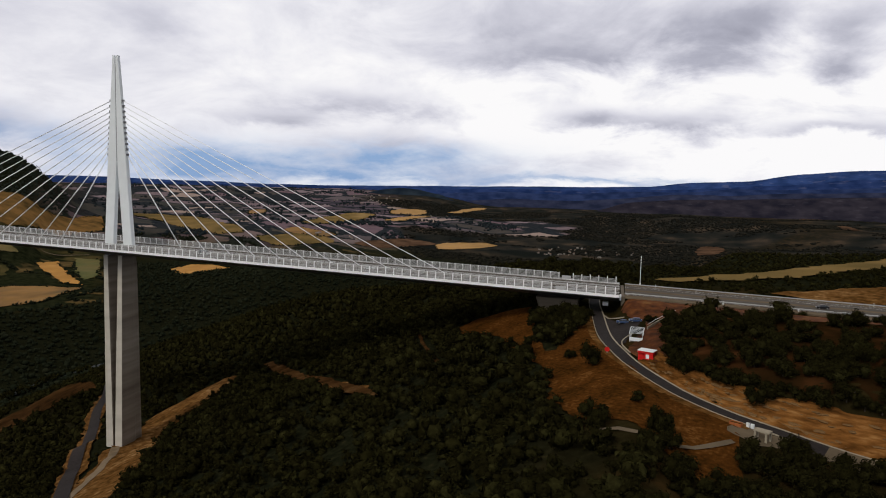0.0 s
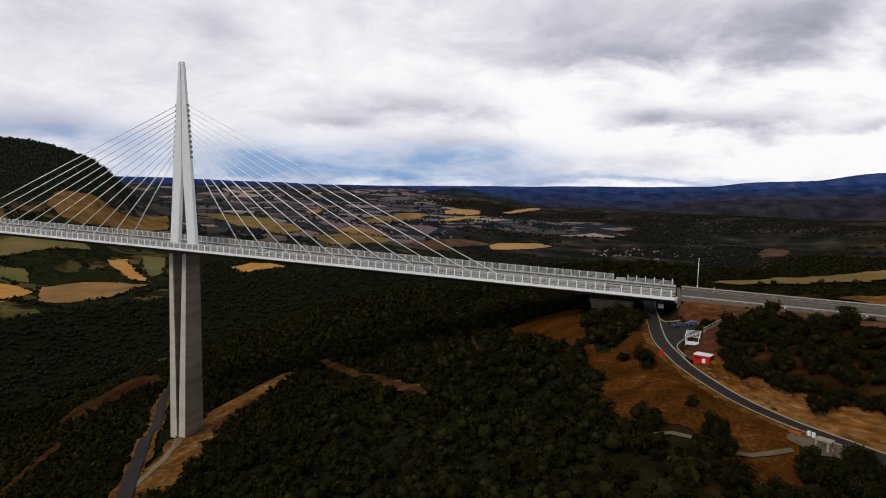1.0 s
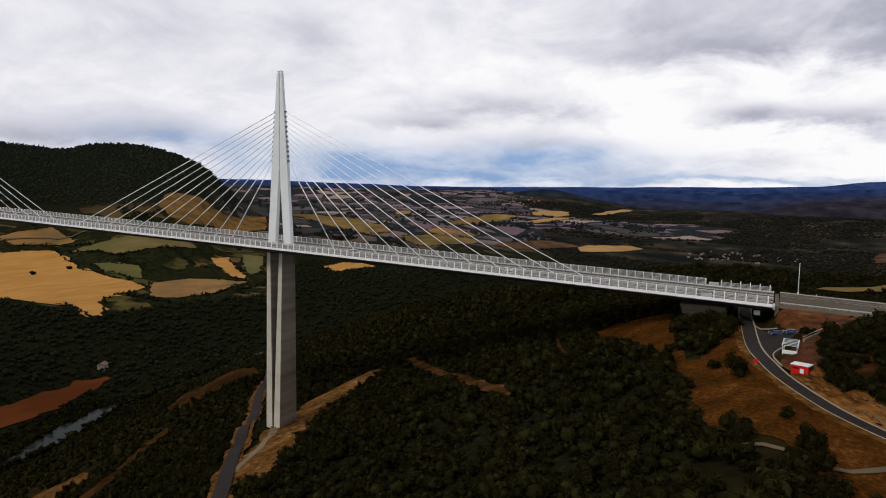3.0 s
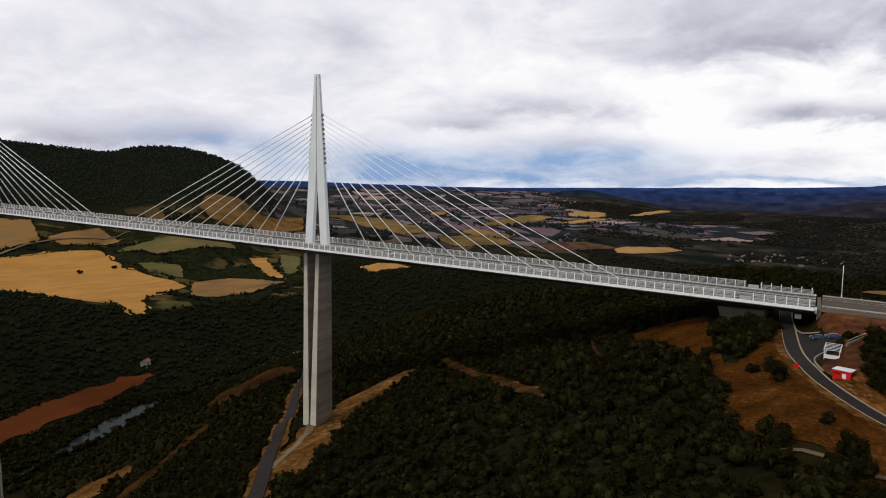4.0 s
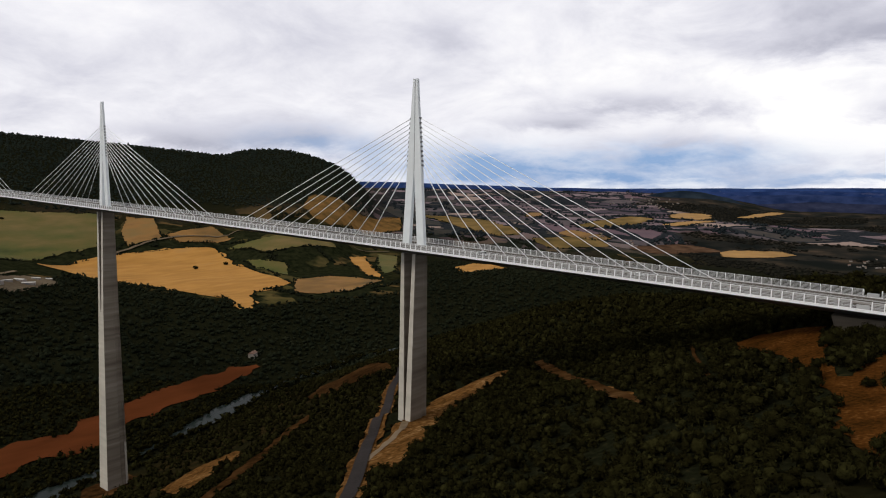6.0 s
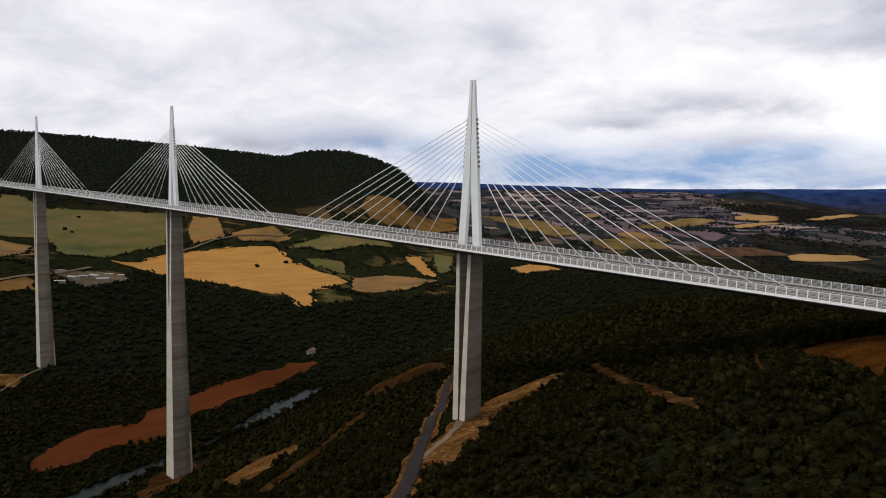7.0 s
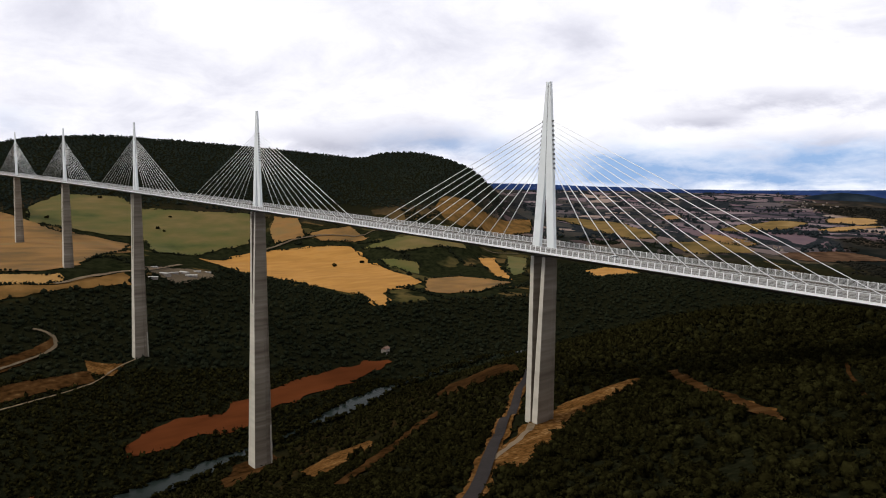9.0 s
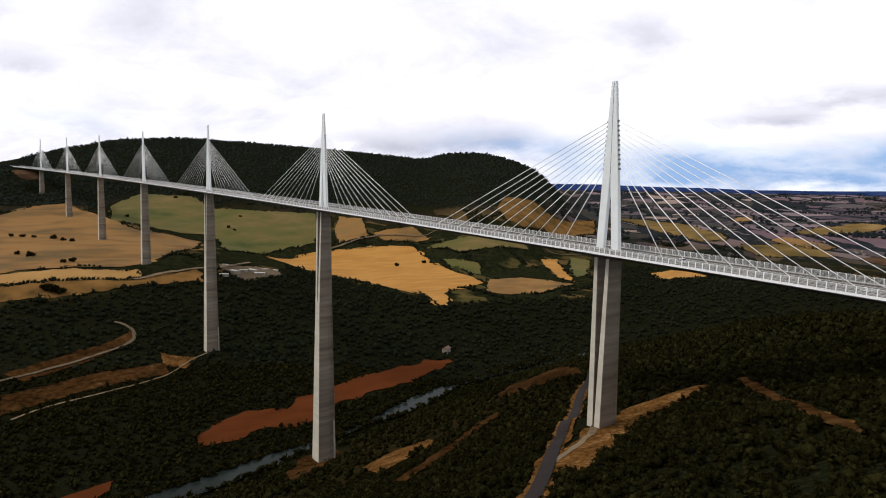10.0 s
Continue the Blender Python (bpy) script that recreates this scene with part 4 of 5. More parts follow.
ICO_V = np.array([(s1, s2 * GOLDEN, 0) for s1 in (-1, 1) for s2 in (-1, 1)] + [(0, s1, s2 * GOLDEN) for s1 in (-1, 1) for s2 in (-1, 1)] + [(s2 * GOLDEN, 0, s1) for s1 in (-1, 1) for s2 in (-1, 1)], float)
ICO_V /= np.linalg.norm(ICO_V[0])


def ico_faces():
    f = []
    for i in range(12):
        for j in range(i + 1, 12):
            for k in range(j + 1, 12):
                a_, b_, c_ = ICO_V[i], ICO_V[j], ICO_V[k]
                if max(np.linalg.norm(a_ - b_), np.linalg.norm(b_ - c_), np.linalg.norm(a_ - c_)) < 1.1:
                    f.append((i, j, k) if np.dot(np.cross(b_ - a_, c_ - a_), a_ + b_ + c_) > 0 else (i, k, j))
    return np.array(f)


ICO_F = ico_faces()


def crown(rs, lumps, leaves, flat=1.0, leaf=0.2, core=1.0):
    """A leafy crown of unit radius standing on z = 0: uneven clumps and loose sprays."""
    V, F, n = [], [], 0
    for i in range(lumps):
        if i == 0:
            at, sc = np.array((0, 0, 0.58)), np.array((0.66, 0.66, 0.56))
        else:
            a_ = i * 2.4 + rs.uniform(-0.5, 0.5)
            r_ = rs.uniform(0.35, 0.68)
            at, sc = np.array((math.cos(a_) * r_, math.sin(a_) * r_, rs.uniform(0.35, 1.12) * (1.1 - 0.35 * r_))), rs.uniform(0.3, 0.5) * np.array((1, 1, 0.85))
        q = np.linalg.qr(rs.normal(size=(3, 3)))[0]
        v_ = (ICO_V @ q) * (1 + rs.uniform(-0.24, 0.24, (12, 1))) * sc * 0.92 + at
        v_[:, 2] = np.maximum(v_[:, 2] * flat, 0.02)
        V.append(v_)
        F.append((ICO_F if np.linalg.det(q) > 0 else ICO_F[:, ::-1]) + n)
        n += 12
    base = np.concatenate(V)
    for i in range(leaves):
        k_ = rs.randint(lumps)
        tri = base[ICO_F[rs.randint(20)] + 12 * k_]
        w_ = rs.dirichlet((1, 1, 1))
        p = w_ @ tri
        p = p + (p - base[12 * k_:12 * k_ + 12].mean(0)) * rs.uniform(-0.05, 0.22)
        v_ = p + rs.normal(size=(3, 3)) * leaf * rs.uniform(0.45, 0.9)
        V.append(v_)
        F.append(np.array([[n, n + 1, n + 2]]))
        n += 3
    # the clumps shrink to shaded cores under the leaves
    for k_ in range(lumps):
        mid_ = V[k_].mean(0)
        V[k_] = mid_ + (V[k_] - mid_) * core
    return np.concatenate(V), np.concatenate(F)


def scatter(name, protos, pts, size, mat, seed):
    """Many crowns as one mesh."""
    rs = np.random.RandomState(seed)
    which = rs.randint(len(protos), size=len(pts))
    VV, FF, n = [], [], 0
    for k, (v_, f_) in enumerate(protos):
        sel = np.nonzero(which == k)[0]
        if not len(sel):
            continue
        a_ = rs.uniform(0, 2 * np.pi, len(sel))
        c_, s_ = np.cos(a_), np.sin(a_)
        sx, sz = size[sel] * rs.uniform(0.85, 1.15, len(sel)), size[sel] * rs.uniform(0.8, 1.25, len(sel))
        X = (v_[None, :, 0] * c_[:, None] - v_[None, :, 1] * s_[:, None]) * sx[:, None] + pts[sel, 0, None]
        Y = (v_[None, :, 0] * s_[:, None] + v_[None, :, 1] * c_[:, None]) * sx[:, None] + pts[sel, 1, None]
        Z = v_[None, :, 2] * sz[:, None] + pts[sel, 2, None] - 0.15 * size[sel, None]
        VV.append(np.stack([X, Y, Z], -1).reshape(-1, 3))
        FF.append((f_[None] + (np.arange(len(sel)) * len(v_))[:, None, None] + n).reshape(-1, 3))
        n += len(sel) * len(v_)
    return quads(name, np.concatenate(VV), np.concatenate(FF), mat, smooth=True)


def grown(d0, d1, az0, az1, pitch, seed, keep):
    """Jittered planting points in a sector of the land."""
    rs = np.random.RandomState(seed)
    r_ = d1 + 10
    gx, gy = np.meshgrid(np.arange(HUB[0] - r_, HUB[0] + r_, pitch), np.arange(HUB[1] - r_, HUB[1] + r_, pitch))
    gx = (gx + rs.uniform(-0.48, 0.48, gx.shape) * pitch).ravel()
    gy = (gy + rs.uniform(-0.48, 0.48, gy.shape) * pitch).ravel()
    az, d = polar(gx, gy)
    s_ = (d >= d0) & (d < d1) & (az > az0) & (az < az1)
    gx, gy = gx[s_], gy[s_]
    s_ = keep(gx, gy, rs) & ~cleared(gx, gy)
    gx, gy = gx[s_], gy[s_]
    return np.column_stack([gx, gy, height(gx, gy)]), rs


GARDEN = [(208, -75), (216, -118), (244, -146), (310, -150), (345, -60), (330, -32), (262, -34), (243, -50), (215, -20)]   # where trees stand singly


def hill_wood(x, y, rs):
    v = x - river_x(y)
    thick = 0.95 - 0.40 * (1 - step(v, 130, 330)) + 0.5 * fractal(x, y, 38, 3, 2.0)
    return (rs.rand(len(x)) < thick) & (farmed(x, y) < 0.3) & ~inside(x, y, GARDEN)


def bank_wood(x, y, rs):
    return (farmed(x, y) < 0.35) & (rs.rand(len(x)) < 0.93 + 0.3 * fractal(x, y, 60, 2, 4.0))


def mountain_wood(x, y, rs):
    az, d = polar(x, y)
    crest = height(x, y)
    return ((crest > -38 - 70 * step(d, 2150, 2250) * (1 - step(az, 46.5, 49)) + 26 * fractal(x, y, 200, 3, 6.0)) & (az > 40) | (az <= 24) & (fractal(x * 0.6, y, 150, 4, 31.0) > -0.1)) & (farmed(x, y) < 0.5)


def hedges(x, y, rs):
    f1 = np.abs(fractal(x * 0.9 + y * 0.35, y * 1.5, 230, 2, 1.0))
    az, d = polar(x, y)
    return (farmed(x, y) > 0.5) & ((f1 < 0.035) | (fractal(x, y, 260, 2, 14.0) > 0.42) & (d > 1900)) & (rs.rand(len(x)) < 0.85)


def build_woods():
    rs = np.random.RandomState(3)
    near = [crown(rs, 4, 165, leaf=0.125, core=0.74) for _ in range(8)]
    mid = [crown(rs, 1, 10, leaf=0.44) for _ in range(6)]
    slope_ = [crown(rs, 1, 9, leaf=0.4, core=0.85) for _ in range(6)]
    far = [crown(rs, 1, 5, flat=0.85, leaf=0.34, core=0.9) for _ in range(7)]
    low = [crown(rs, 1, 1, flat=0.5, leaf=0.4) for _ in range(5)]
    p, r_ = grown(95, 430, -27, 97, 4.5, 11, hill_wood)
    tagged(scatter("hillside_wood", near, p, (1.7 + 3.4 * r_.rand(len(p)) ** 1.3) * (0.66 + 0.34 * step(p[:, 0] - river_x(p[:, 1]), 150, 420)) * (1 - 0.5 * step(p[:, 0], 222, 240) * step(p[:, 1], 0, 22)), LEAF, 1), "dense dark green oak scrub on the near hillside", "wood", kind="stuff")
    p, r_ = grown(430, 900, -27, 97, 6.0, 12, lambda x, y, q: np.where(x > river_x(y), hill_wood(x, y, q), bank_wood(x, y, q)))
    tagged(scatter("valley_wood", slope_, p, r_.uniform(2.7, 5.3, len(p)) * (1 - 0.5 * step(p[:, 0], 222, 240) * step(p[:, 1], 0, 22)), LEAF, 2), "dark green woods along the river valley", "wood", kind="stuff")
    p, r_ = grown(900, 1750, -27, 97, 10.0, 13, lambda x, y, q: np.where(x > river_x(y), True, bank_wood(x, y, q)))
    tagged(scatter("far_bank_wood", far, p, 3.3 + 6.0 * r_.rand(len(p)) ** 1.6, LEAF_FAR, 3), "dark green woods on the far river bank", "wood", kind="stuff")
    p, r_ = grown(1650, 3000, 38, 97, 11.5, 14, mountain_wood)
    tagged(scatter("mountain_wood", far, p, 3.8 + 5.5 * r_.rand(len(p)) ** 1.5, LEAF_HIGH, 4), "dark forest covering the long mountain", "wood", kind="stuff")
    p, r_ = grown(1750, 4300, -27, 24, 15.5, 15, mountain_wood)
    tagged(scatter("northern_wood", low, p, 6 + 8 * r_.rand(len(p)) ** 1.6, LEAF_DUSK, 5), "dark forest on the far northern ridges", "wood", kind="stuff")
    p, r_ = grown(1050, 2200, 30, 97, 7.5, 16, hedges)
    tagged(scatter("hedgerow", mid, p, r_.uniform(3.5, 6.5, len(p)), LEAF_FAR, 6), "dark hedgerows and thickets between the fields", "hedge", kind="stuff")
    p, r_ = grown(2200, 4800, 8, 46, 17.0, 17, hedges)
    tagged(scatter("far_hedgerow", far, p, r_.uniform(7, 14.0, len(p)), LEAF_HAZED, 7), "hedges and copses across the far plain", "hedge", kind="stuff")


def edge_trees():
    """Hedge trees along the borders of the valley fields."""
    pts = []
    for key, _, poly in FIELDS:
        if max(p[0] for p in poly) > -600 or key in ("BARE", "DULL", "PATH"):
            continue
        for x, y in densified(poly, 5.0, 5.0):
            if float(value_noise(x, y, 55, 6.0)) > -0.12:
                pts.append((x, y, float(height(x, y))))
    return np.array(pts)


def build_tree(rs, at=(0, 0, 0)):
    """One tree, 1 m crown radius: tapered trunk, limbs and a crown."""
    t_ = empty("tree", at)
    rings = []
    for z_, r_ in ((-0.25, 0.085), (0.1, 0.06), (0.35, 0.05), (0.7, 0.03)):
        rings.append([(r_ * math.cos(k * math.pi / 3), r_ * math.sin(k * math.pi / 3) + 0.03 * z_, z_) for k in range(6)])
    loft("trunk", rings, BARK, t_)
    for k in range(3):
        a_ = k * 2.1 + rs.uniform(0, 1)
        e_ = Vector((math.cos(a_) * 0.5, math.sin(a_) * 0.5, 0.75))
        loft("limb", [[(0.03 * math.cos(j * 1.57), 0.03 * math.sin(j * 1.57), 0.3) for j in range(4)], [(e_.x + 0.012 * math.cos(j * 1.57), e_.y + 0.012 * math.sin(j * 1.57), e_.z) for j in range(4)]], BARK, t_)
    v_, f_ = crown(rs, 9, 1700, leaf=0.068, core=0.76)
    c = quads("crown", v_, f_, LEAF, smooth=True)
    c.parent = t_
    return tagged(t_, "dark green oak tree with a dense uneven crown on dry ground", "tree", "oaks beside the service road")


def build_trees():
    rs = np.random.RandomState(21)
    kinds = [build_tree(rs) for _ in range(5)]
    spots = []
    for gx in np.arange(190, 346, 5.2):
        for gy in np.arange(-152, -18, 5.2):
            x, y = gx + rs.uniform(-2.2, 2.2), gy + rs.uniform(-2.2, 2.2)
            if bool(inside(np.array(x), np.array(y), GARDEN)) and not bool(cleared(np.array(x), np.array(y))) and rs.rand() < (0.42 if x > 272 and y > -64 else 0.74 if x > 244 and y > -95 else 0.97):
                spots.append((x, y, rs.uniform(2.3, 4.0)))
    # trees that stand alone on the dry slope, and the clump below the abutment
    tall = {(219.5, -79): 1.35, (234.2, -121.5): 1.9, (235.2, -123): 1.7}
    spots += [(219.5, -79, 3.3), (234.2, -121.5, 2.7), (235.2, -123, 2.4), (230.5, -109, 1.9), (204, -14.5, 3.2), (209, -15.5, 3.2), (199, -13.5, 2.8), (196, -16, 2.6), (240.5, -64, 3.0), (241.5, -72, 3.2), (242, -80, 3.0), (241.5, -57, 2.8), (236, -127, 3.2), (250, -129, 2.4), (257, -130, 2.1), (263, -130.5, 2.1), (268.5, -130, 1.9), (213, -70, 2.2), (206, -22, 4.2), (211, -30, 4.6), (213, -40, 4.4), (207, -40, 4.0), (210, -50, 3.6), (203, -32, 3.6), (214, -26, 3.4), (216, -20, 3.0), (199, -22, 3.0),
              (241, -47, 2.6), (279, -30, 2.3), (292, -33, 2.6), (306, -28, 2.5), (262, -30, 2.0), (236.5, -41, 2.4), (-1155, 575, 6.5), (-1155, 656, 7.0), (-917, -181, 11.0), (-911, -172, 9.0), (-921, -190, 9.0), (-1688, 102, 8.0),
              (-1811, 210, 7.0), (-1844, 250, 8.0), (-1651, 51, 6.0), (-1423, -212, 6.0), (-1416, -193, 7.0), (-1407, -173, 6.0), (-1382, -139, 8.0), (-1362, -123, 7.0), (-1345, -108, 6.0), (-1106, -134, 7.0), (-1099, -149, 6.0), (-1214, -212, 6.0), (-1185, -192, 8.0), (-1540, 281, 6.0), (-1519, 290, 5.0), (-1629, 342, 6.0)]
    # the wood's edge along the top of the cutting
    for p in smooth_line([(a_, b_) for a_, b_, _ in CUTTING], 3.6):
        spots.append((p.x + 1.9 + rs.uniform(-0.6, 0.6), p.y + 3.2 + rs.uniform(-0.9, 0.9), rs.uniform(2.0, 3.2)))
    for n, (x, y, r_) in enumerate(spots):
        m = Matrix.LocRotScale((x, y, float(height(x, y)) - 0.1), Euler((0, 0, rs.uniform(0, 6.28))), None)
        if n < len(kinds):
            ob = kinds[n]
            ob.matrix_basis = m
        else:
            ob = copy_thing(kinds[n % len(kinds)], m)
        ob.scale = (r_, r_ * rs.uniform(0.9, 1.1), r_ * rs.uniform(0.85, 1.2) * tall.get((x, y), 1.0))


def bank_trees():
    """Uneven rows of trees along both banks of the river."""
    rs = np.random.RandomState(17)
    pts = []
    for y in np.arange(-420, 520, 3.4):
        for sg, gap in ((-1, 0.25), (1, 0.42)):
            if rs.rand() < gap + 0.3 * float(value_noise(y, 40 * sg, 26, 5.0)):
                continue
            x = float(river_x(y)) + sg * (float(river_half(y)) + rs.uniform(-3.5, 3.0))
            pts.append((x, y + rs.uniform(-2, 2), -241.8))
    return np.array(pts)


build_woods()
row = bank_trees()
tagged(scatter("riverside_trees", [crown(np.random.RandomState(40 + k), 3, 45, leaf=0.2, core=0.85) for k in range(5)], row, np.random.RandomState(6).uniform(3.0, 6.2, len(row)), LEAF, 9), "dark trees lining the river banks", "wood", kind="stuff")
rim = edge_trees()
tagged(scatter("border_hedge", [crown(np.random.RandomState(8), 1, 12, leaf=0.42) for _ in range(4)], rim, np.random.RandomState(4).uniform(2.2, 5.5, len(rim)), LEAF_FAR, 8), "dark hedge trees along the field borders", "hedge", kind="stuff")
build_trees()


# ---------------------------------------------------------------- wind screens, abutment, backdrop ridges
def build_screen(side):
    """Wind screen along one edge of the deck: leaning posts and five long slats."""
    w = tagged(empty("wind_screen"), "white post and slat wind screen along the deck edge", "wind screen", "deck wind screens")
    st = stations(-203.0, 2480, 25)
    for k in range(5):
        z_ = 0.42 + 0.47 * k
        a_, b_ = sorted((side * 15.50, side * 15.56))
        sweep("slat", rect(a_, b_, z_, z_ + 0.23), st, CLEAR, w, "pale acrylic slat")
    a_, b_ = sorted((side * 15.46, side * 15.6))
    sweep("top_rail", rect(a_, b_, 2.72, 2.82), st, WHITE_CLEAN, w)
    # screen on the abutment, past the joint
    st2 = stations(-226, -208, 9)
    for k in range(4):
        z_ = 0.42 + 0.47 * k
        a_, b_ = sorted((side * 15.50, side * 15.56))
        sweep("slat", rect(a_, b_, z_, z_ + 0.22), st2, CLEAR, w, "pale acrylic slat")
    x0 = 15.78 * side
    sec = [(-0.16, -0.16), (0.16, -0.16), (0.16, 0.16), (-0.16, 0.16)]
    me = None
    for s_ in [-225.5 + 3.42 * k for k in range(6)] + [-202.5 + 3.42 * k for k in range(146)]:
        x, y, z = axis(s_, x0)
        if me is None:
            lean = -0.22 * side
            rings = [[(a_, b_ + lean * t_ * t_, h_) for a_, b_ in sec] for t_, h_ in ((0, 0.15), (0.5, 1.5), (1, 2.85))]
            ob = loft("post", rings, WHITE_CLEAN, w)
            me = ob.data
        else:
            ob = new("post", me)
            ob.parent = w
        ob.location = (x, y, z)
    V, F = [], []
    for k in range(146, 785):
        x, y, z = axis(-202.5 + 3.42 * k, x0)
        n = len(V)
        V += [(x + a_, y + b_, z + h_) for h_ in (0.15, 2.85) for a_, b_ in sec]
        F += [tuple(n + i for i in f_) for f_ in ring_faces(4, 2)]
    tagged(mesh_object("far_post", V, F, WHITE_CLEAN, w), kind="stuff")
    return w


def build_abutment():
    ab = tagged(empty("abutment", (204, 0, -6.2)), "concrete viaduct abutment darkened in colour for deck shade", "abutment")
    loft("pier_wall", [chamfered(1.0, 0, 13, 17, 0.4, -13.0), chamfered(0.0, 0, 16, 19, 0.4, -4.2)], CONCRETE_SHADE, ab, "tapering concrete abutment wall")
    box("end_wall", (23.5, -15.3, -10.5), (24.8, 15.3, -1.2), CONCRETE_SHADE, ab, "concrete end wall")
    box("end_plate", (22.9, -16.05, -2.6), (23.5, -15.3, -0.4), WHITE, ab, "white end plate")
    box("joint_cover", (-0.2, -16.25, -1.1), (3.6, -15.6, 1.4), CLEAR, ab, "grey expansion joint cover", bevel=0.1)
    box("joint_cover", (-0.2, 15.6, -1.1), (3.6, 16.25, 1.4), CLEAR, ab, "grey expansion joint cover", bevel=0.1)
    box("hanging_box", (17, -9, -6.0), (19, -7, -4.6), WHITE, ab, "pale grey service box")
    return ab


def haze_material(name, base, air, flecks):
    """Wooded slopes far off, with their own relief and pale fields where given; haze is painted as blue base colour and
    glow.
    """
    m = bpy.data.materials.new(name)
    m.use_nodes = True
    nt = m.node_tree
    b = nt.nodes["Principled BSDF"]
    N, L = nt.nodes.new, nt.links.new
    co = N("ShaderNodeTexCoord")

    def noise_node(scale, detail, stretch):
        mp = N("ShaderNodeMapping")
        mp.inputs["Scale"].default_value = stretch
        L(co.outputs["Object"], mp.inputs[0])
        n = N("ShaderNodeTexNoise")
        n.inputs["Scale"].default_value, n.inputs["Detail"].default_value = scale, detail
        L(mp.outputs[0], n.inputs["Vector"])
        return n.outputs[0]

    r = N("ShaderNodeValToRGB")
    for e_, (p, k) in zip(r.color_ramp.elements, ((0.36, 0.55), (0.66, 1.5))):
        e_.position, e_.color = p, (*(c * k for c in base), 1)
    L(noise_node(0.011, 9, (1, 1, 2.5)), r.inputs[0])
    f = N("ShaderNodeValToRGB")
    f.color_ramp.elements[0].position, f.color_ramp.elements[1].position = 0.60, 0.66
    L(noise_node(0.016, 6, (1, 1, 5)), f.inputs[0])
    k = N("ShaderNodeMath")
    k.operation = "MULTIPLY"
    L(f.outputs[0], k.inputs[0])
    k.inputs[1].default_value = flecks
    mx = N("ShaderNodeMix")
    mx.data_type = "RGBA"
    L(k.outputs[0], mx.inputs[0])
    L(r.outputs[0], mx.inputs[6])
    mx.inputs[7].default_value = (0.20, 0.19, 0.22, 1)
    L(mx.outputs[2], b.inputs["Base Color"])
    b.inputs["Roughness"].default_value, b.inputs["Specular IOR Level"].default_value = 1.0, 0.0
    # the slopes glow faintly in place of lit air before them
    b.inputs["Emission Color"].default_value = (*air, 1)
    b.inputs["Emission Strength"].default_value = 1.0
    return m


def build_ridge(r_, az0, az1, tops, base, air, label, seed, depth, flecks=0.0):
    az = np.arange(az0, az1, 0.1)
    el = curve(az, tops[0], tops[1])
    rows = 15
    V = []
    for k in range(rows):
        q = r_ - depth * (1 - k / (rows - 1))
        x, y = HUB[0] - np.sin(np.radians(az)) * q, HUB[1] + np.cos(np.radians(az)) * q
        crest = 31 + r_ * np.tan(np.radians(el)) + fractal(x, y, 620, 5, seed) * 13
        gully = (0.5 - np.abs(fractal(x * 1.0, y * 1.0, 330, 4, seed + 3))) * 58 + fractal(x, y, 60, 3, seed + 6) * 9
        V.append(np.stack([x, y, crest - (1 - (k / (rows - 1)) ** 0.75) * 170 + gully * (1 - k / (rows - 1)) ** 0.6 - 20 * (1 - k / (rows - 1)) ** 0.6], -1))
    V = np.stack(V, 1).reshape(-1, 3)
    n = len(az)
    F = np.array([(i * rows + k, (i + 1) * rows + k, (i + 1) * rows + k + 1, i * rows + k + 1) for i in range(n - 1) for k in range(rows - 1)])[:, ::-1]
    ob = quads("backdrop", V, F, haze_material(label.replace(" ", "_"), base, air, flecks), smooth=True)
    return tagged(ob, label, "distant ridge", kind="structure")


build_screen(-1)
build_screen(1)
build_abutment()
R1 = (-60, -40, -19, -17, -13.2, -10.5, -6, -3, 4, 11, 18, 28, 37, 45, 56)
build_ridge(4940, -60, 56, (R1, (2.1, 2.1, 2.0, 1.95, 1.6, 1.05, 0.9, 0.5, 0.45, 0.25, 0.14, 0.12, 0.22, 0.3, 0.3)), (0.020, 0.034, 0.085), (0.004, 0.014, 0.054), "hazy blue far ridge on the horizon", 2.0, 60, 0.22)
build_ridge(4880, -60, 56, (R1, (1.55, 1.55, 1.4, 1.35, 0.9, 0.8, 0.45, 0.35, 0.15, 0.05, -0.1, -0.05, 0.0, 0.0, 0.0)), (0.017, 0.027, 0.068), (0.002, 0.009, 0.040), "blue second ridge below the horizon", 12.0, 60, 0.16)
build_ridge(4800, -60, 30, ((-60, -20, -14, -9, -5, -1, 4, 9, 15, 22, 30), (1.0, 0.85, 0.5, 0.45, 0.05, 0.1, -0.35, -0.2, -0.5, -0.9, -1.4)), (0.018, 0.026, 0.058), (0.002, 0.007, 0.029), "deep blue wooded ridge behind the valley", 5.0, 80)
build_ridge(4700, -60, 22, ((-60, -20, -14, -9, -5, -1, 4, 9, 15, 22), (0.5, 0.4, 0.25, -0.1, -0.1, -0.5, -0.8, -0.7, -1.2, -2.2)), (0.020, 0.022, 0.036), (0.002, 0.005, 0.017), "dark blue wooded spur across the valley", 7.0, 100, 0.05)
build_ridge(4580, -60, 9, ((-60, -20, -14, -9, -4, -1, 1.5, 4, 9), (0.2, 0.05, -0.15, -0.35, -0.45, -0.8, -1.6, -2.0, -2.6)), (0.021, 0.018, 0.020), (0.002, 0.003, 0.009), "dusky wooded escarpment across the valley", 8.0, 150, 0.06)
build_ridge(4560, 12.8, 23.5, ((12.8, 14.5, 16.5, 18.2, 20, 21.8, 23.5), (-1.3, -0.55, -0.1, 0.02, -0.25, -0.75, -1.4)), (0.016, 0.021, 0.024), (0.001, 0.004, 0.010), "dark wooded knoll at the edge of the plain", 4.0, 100)


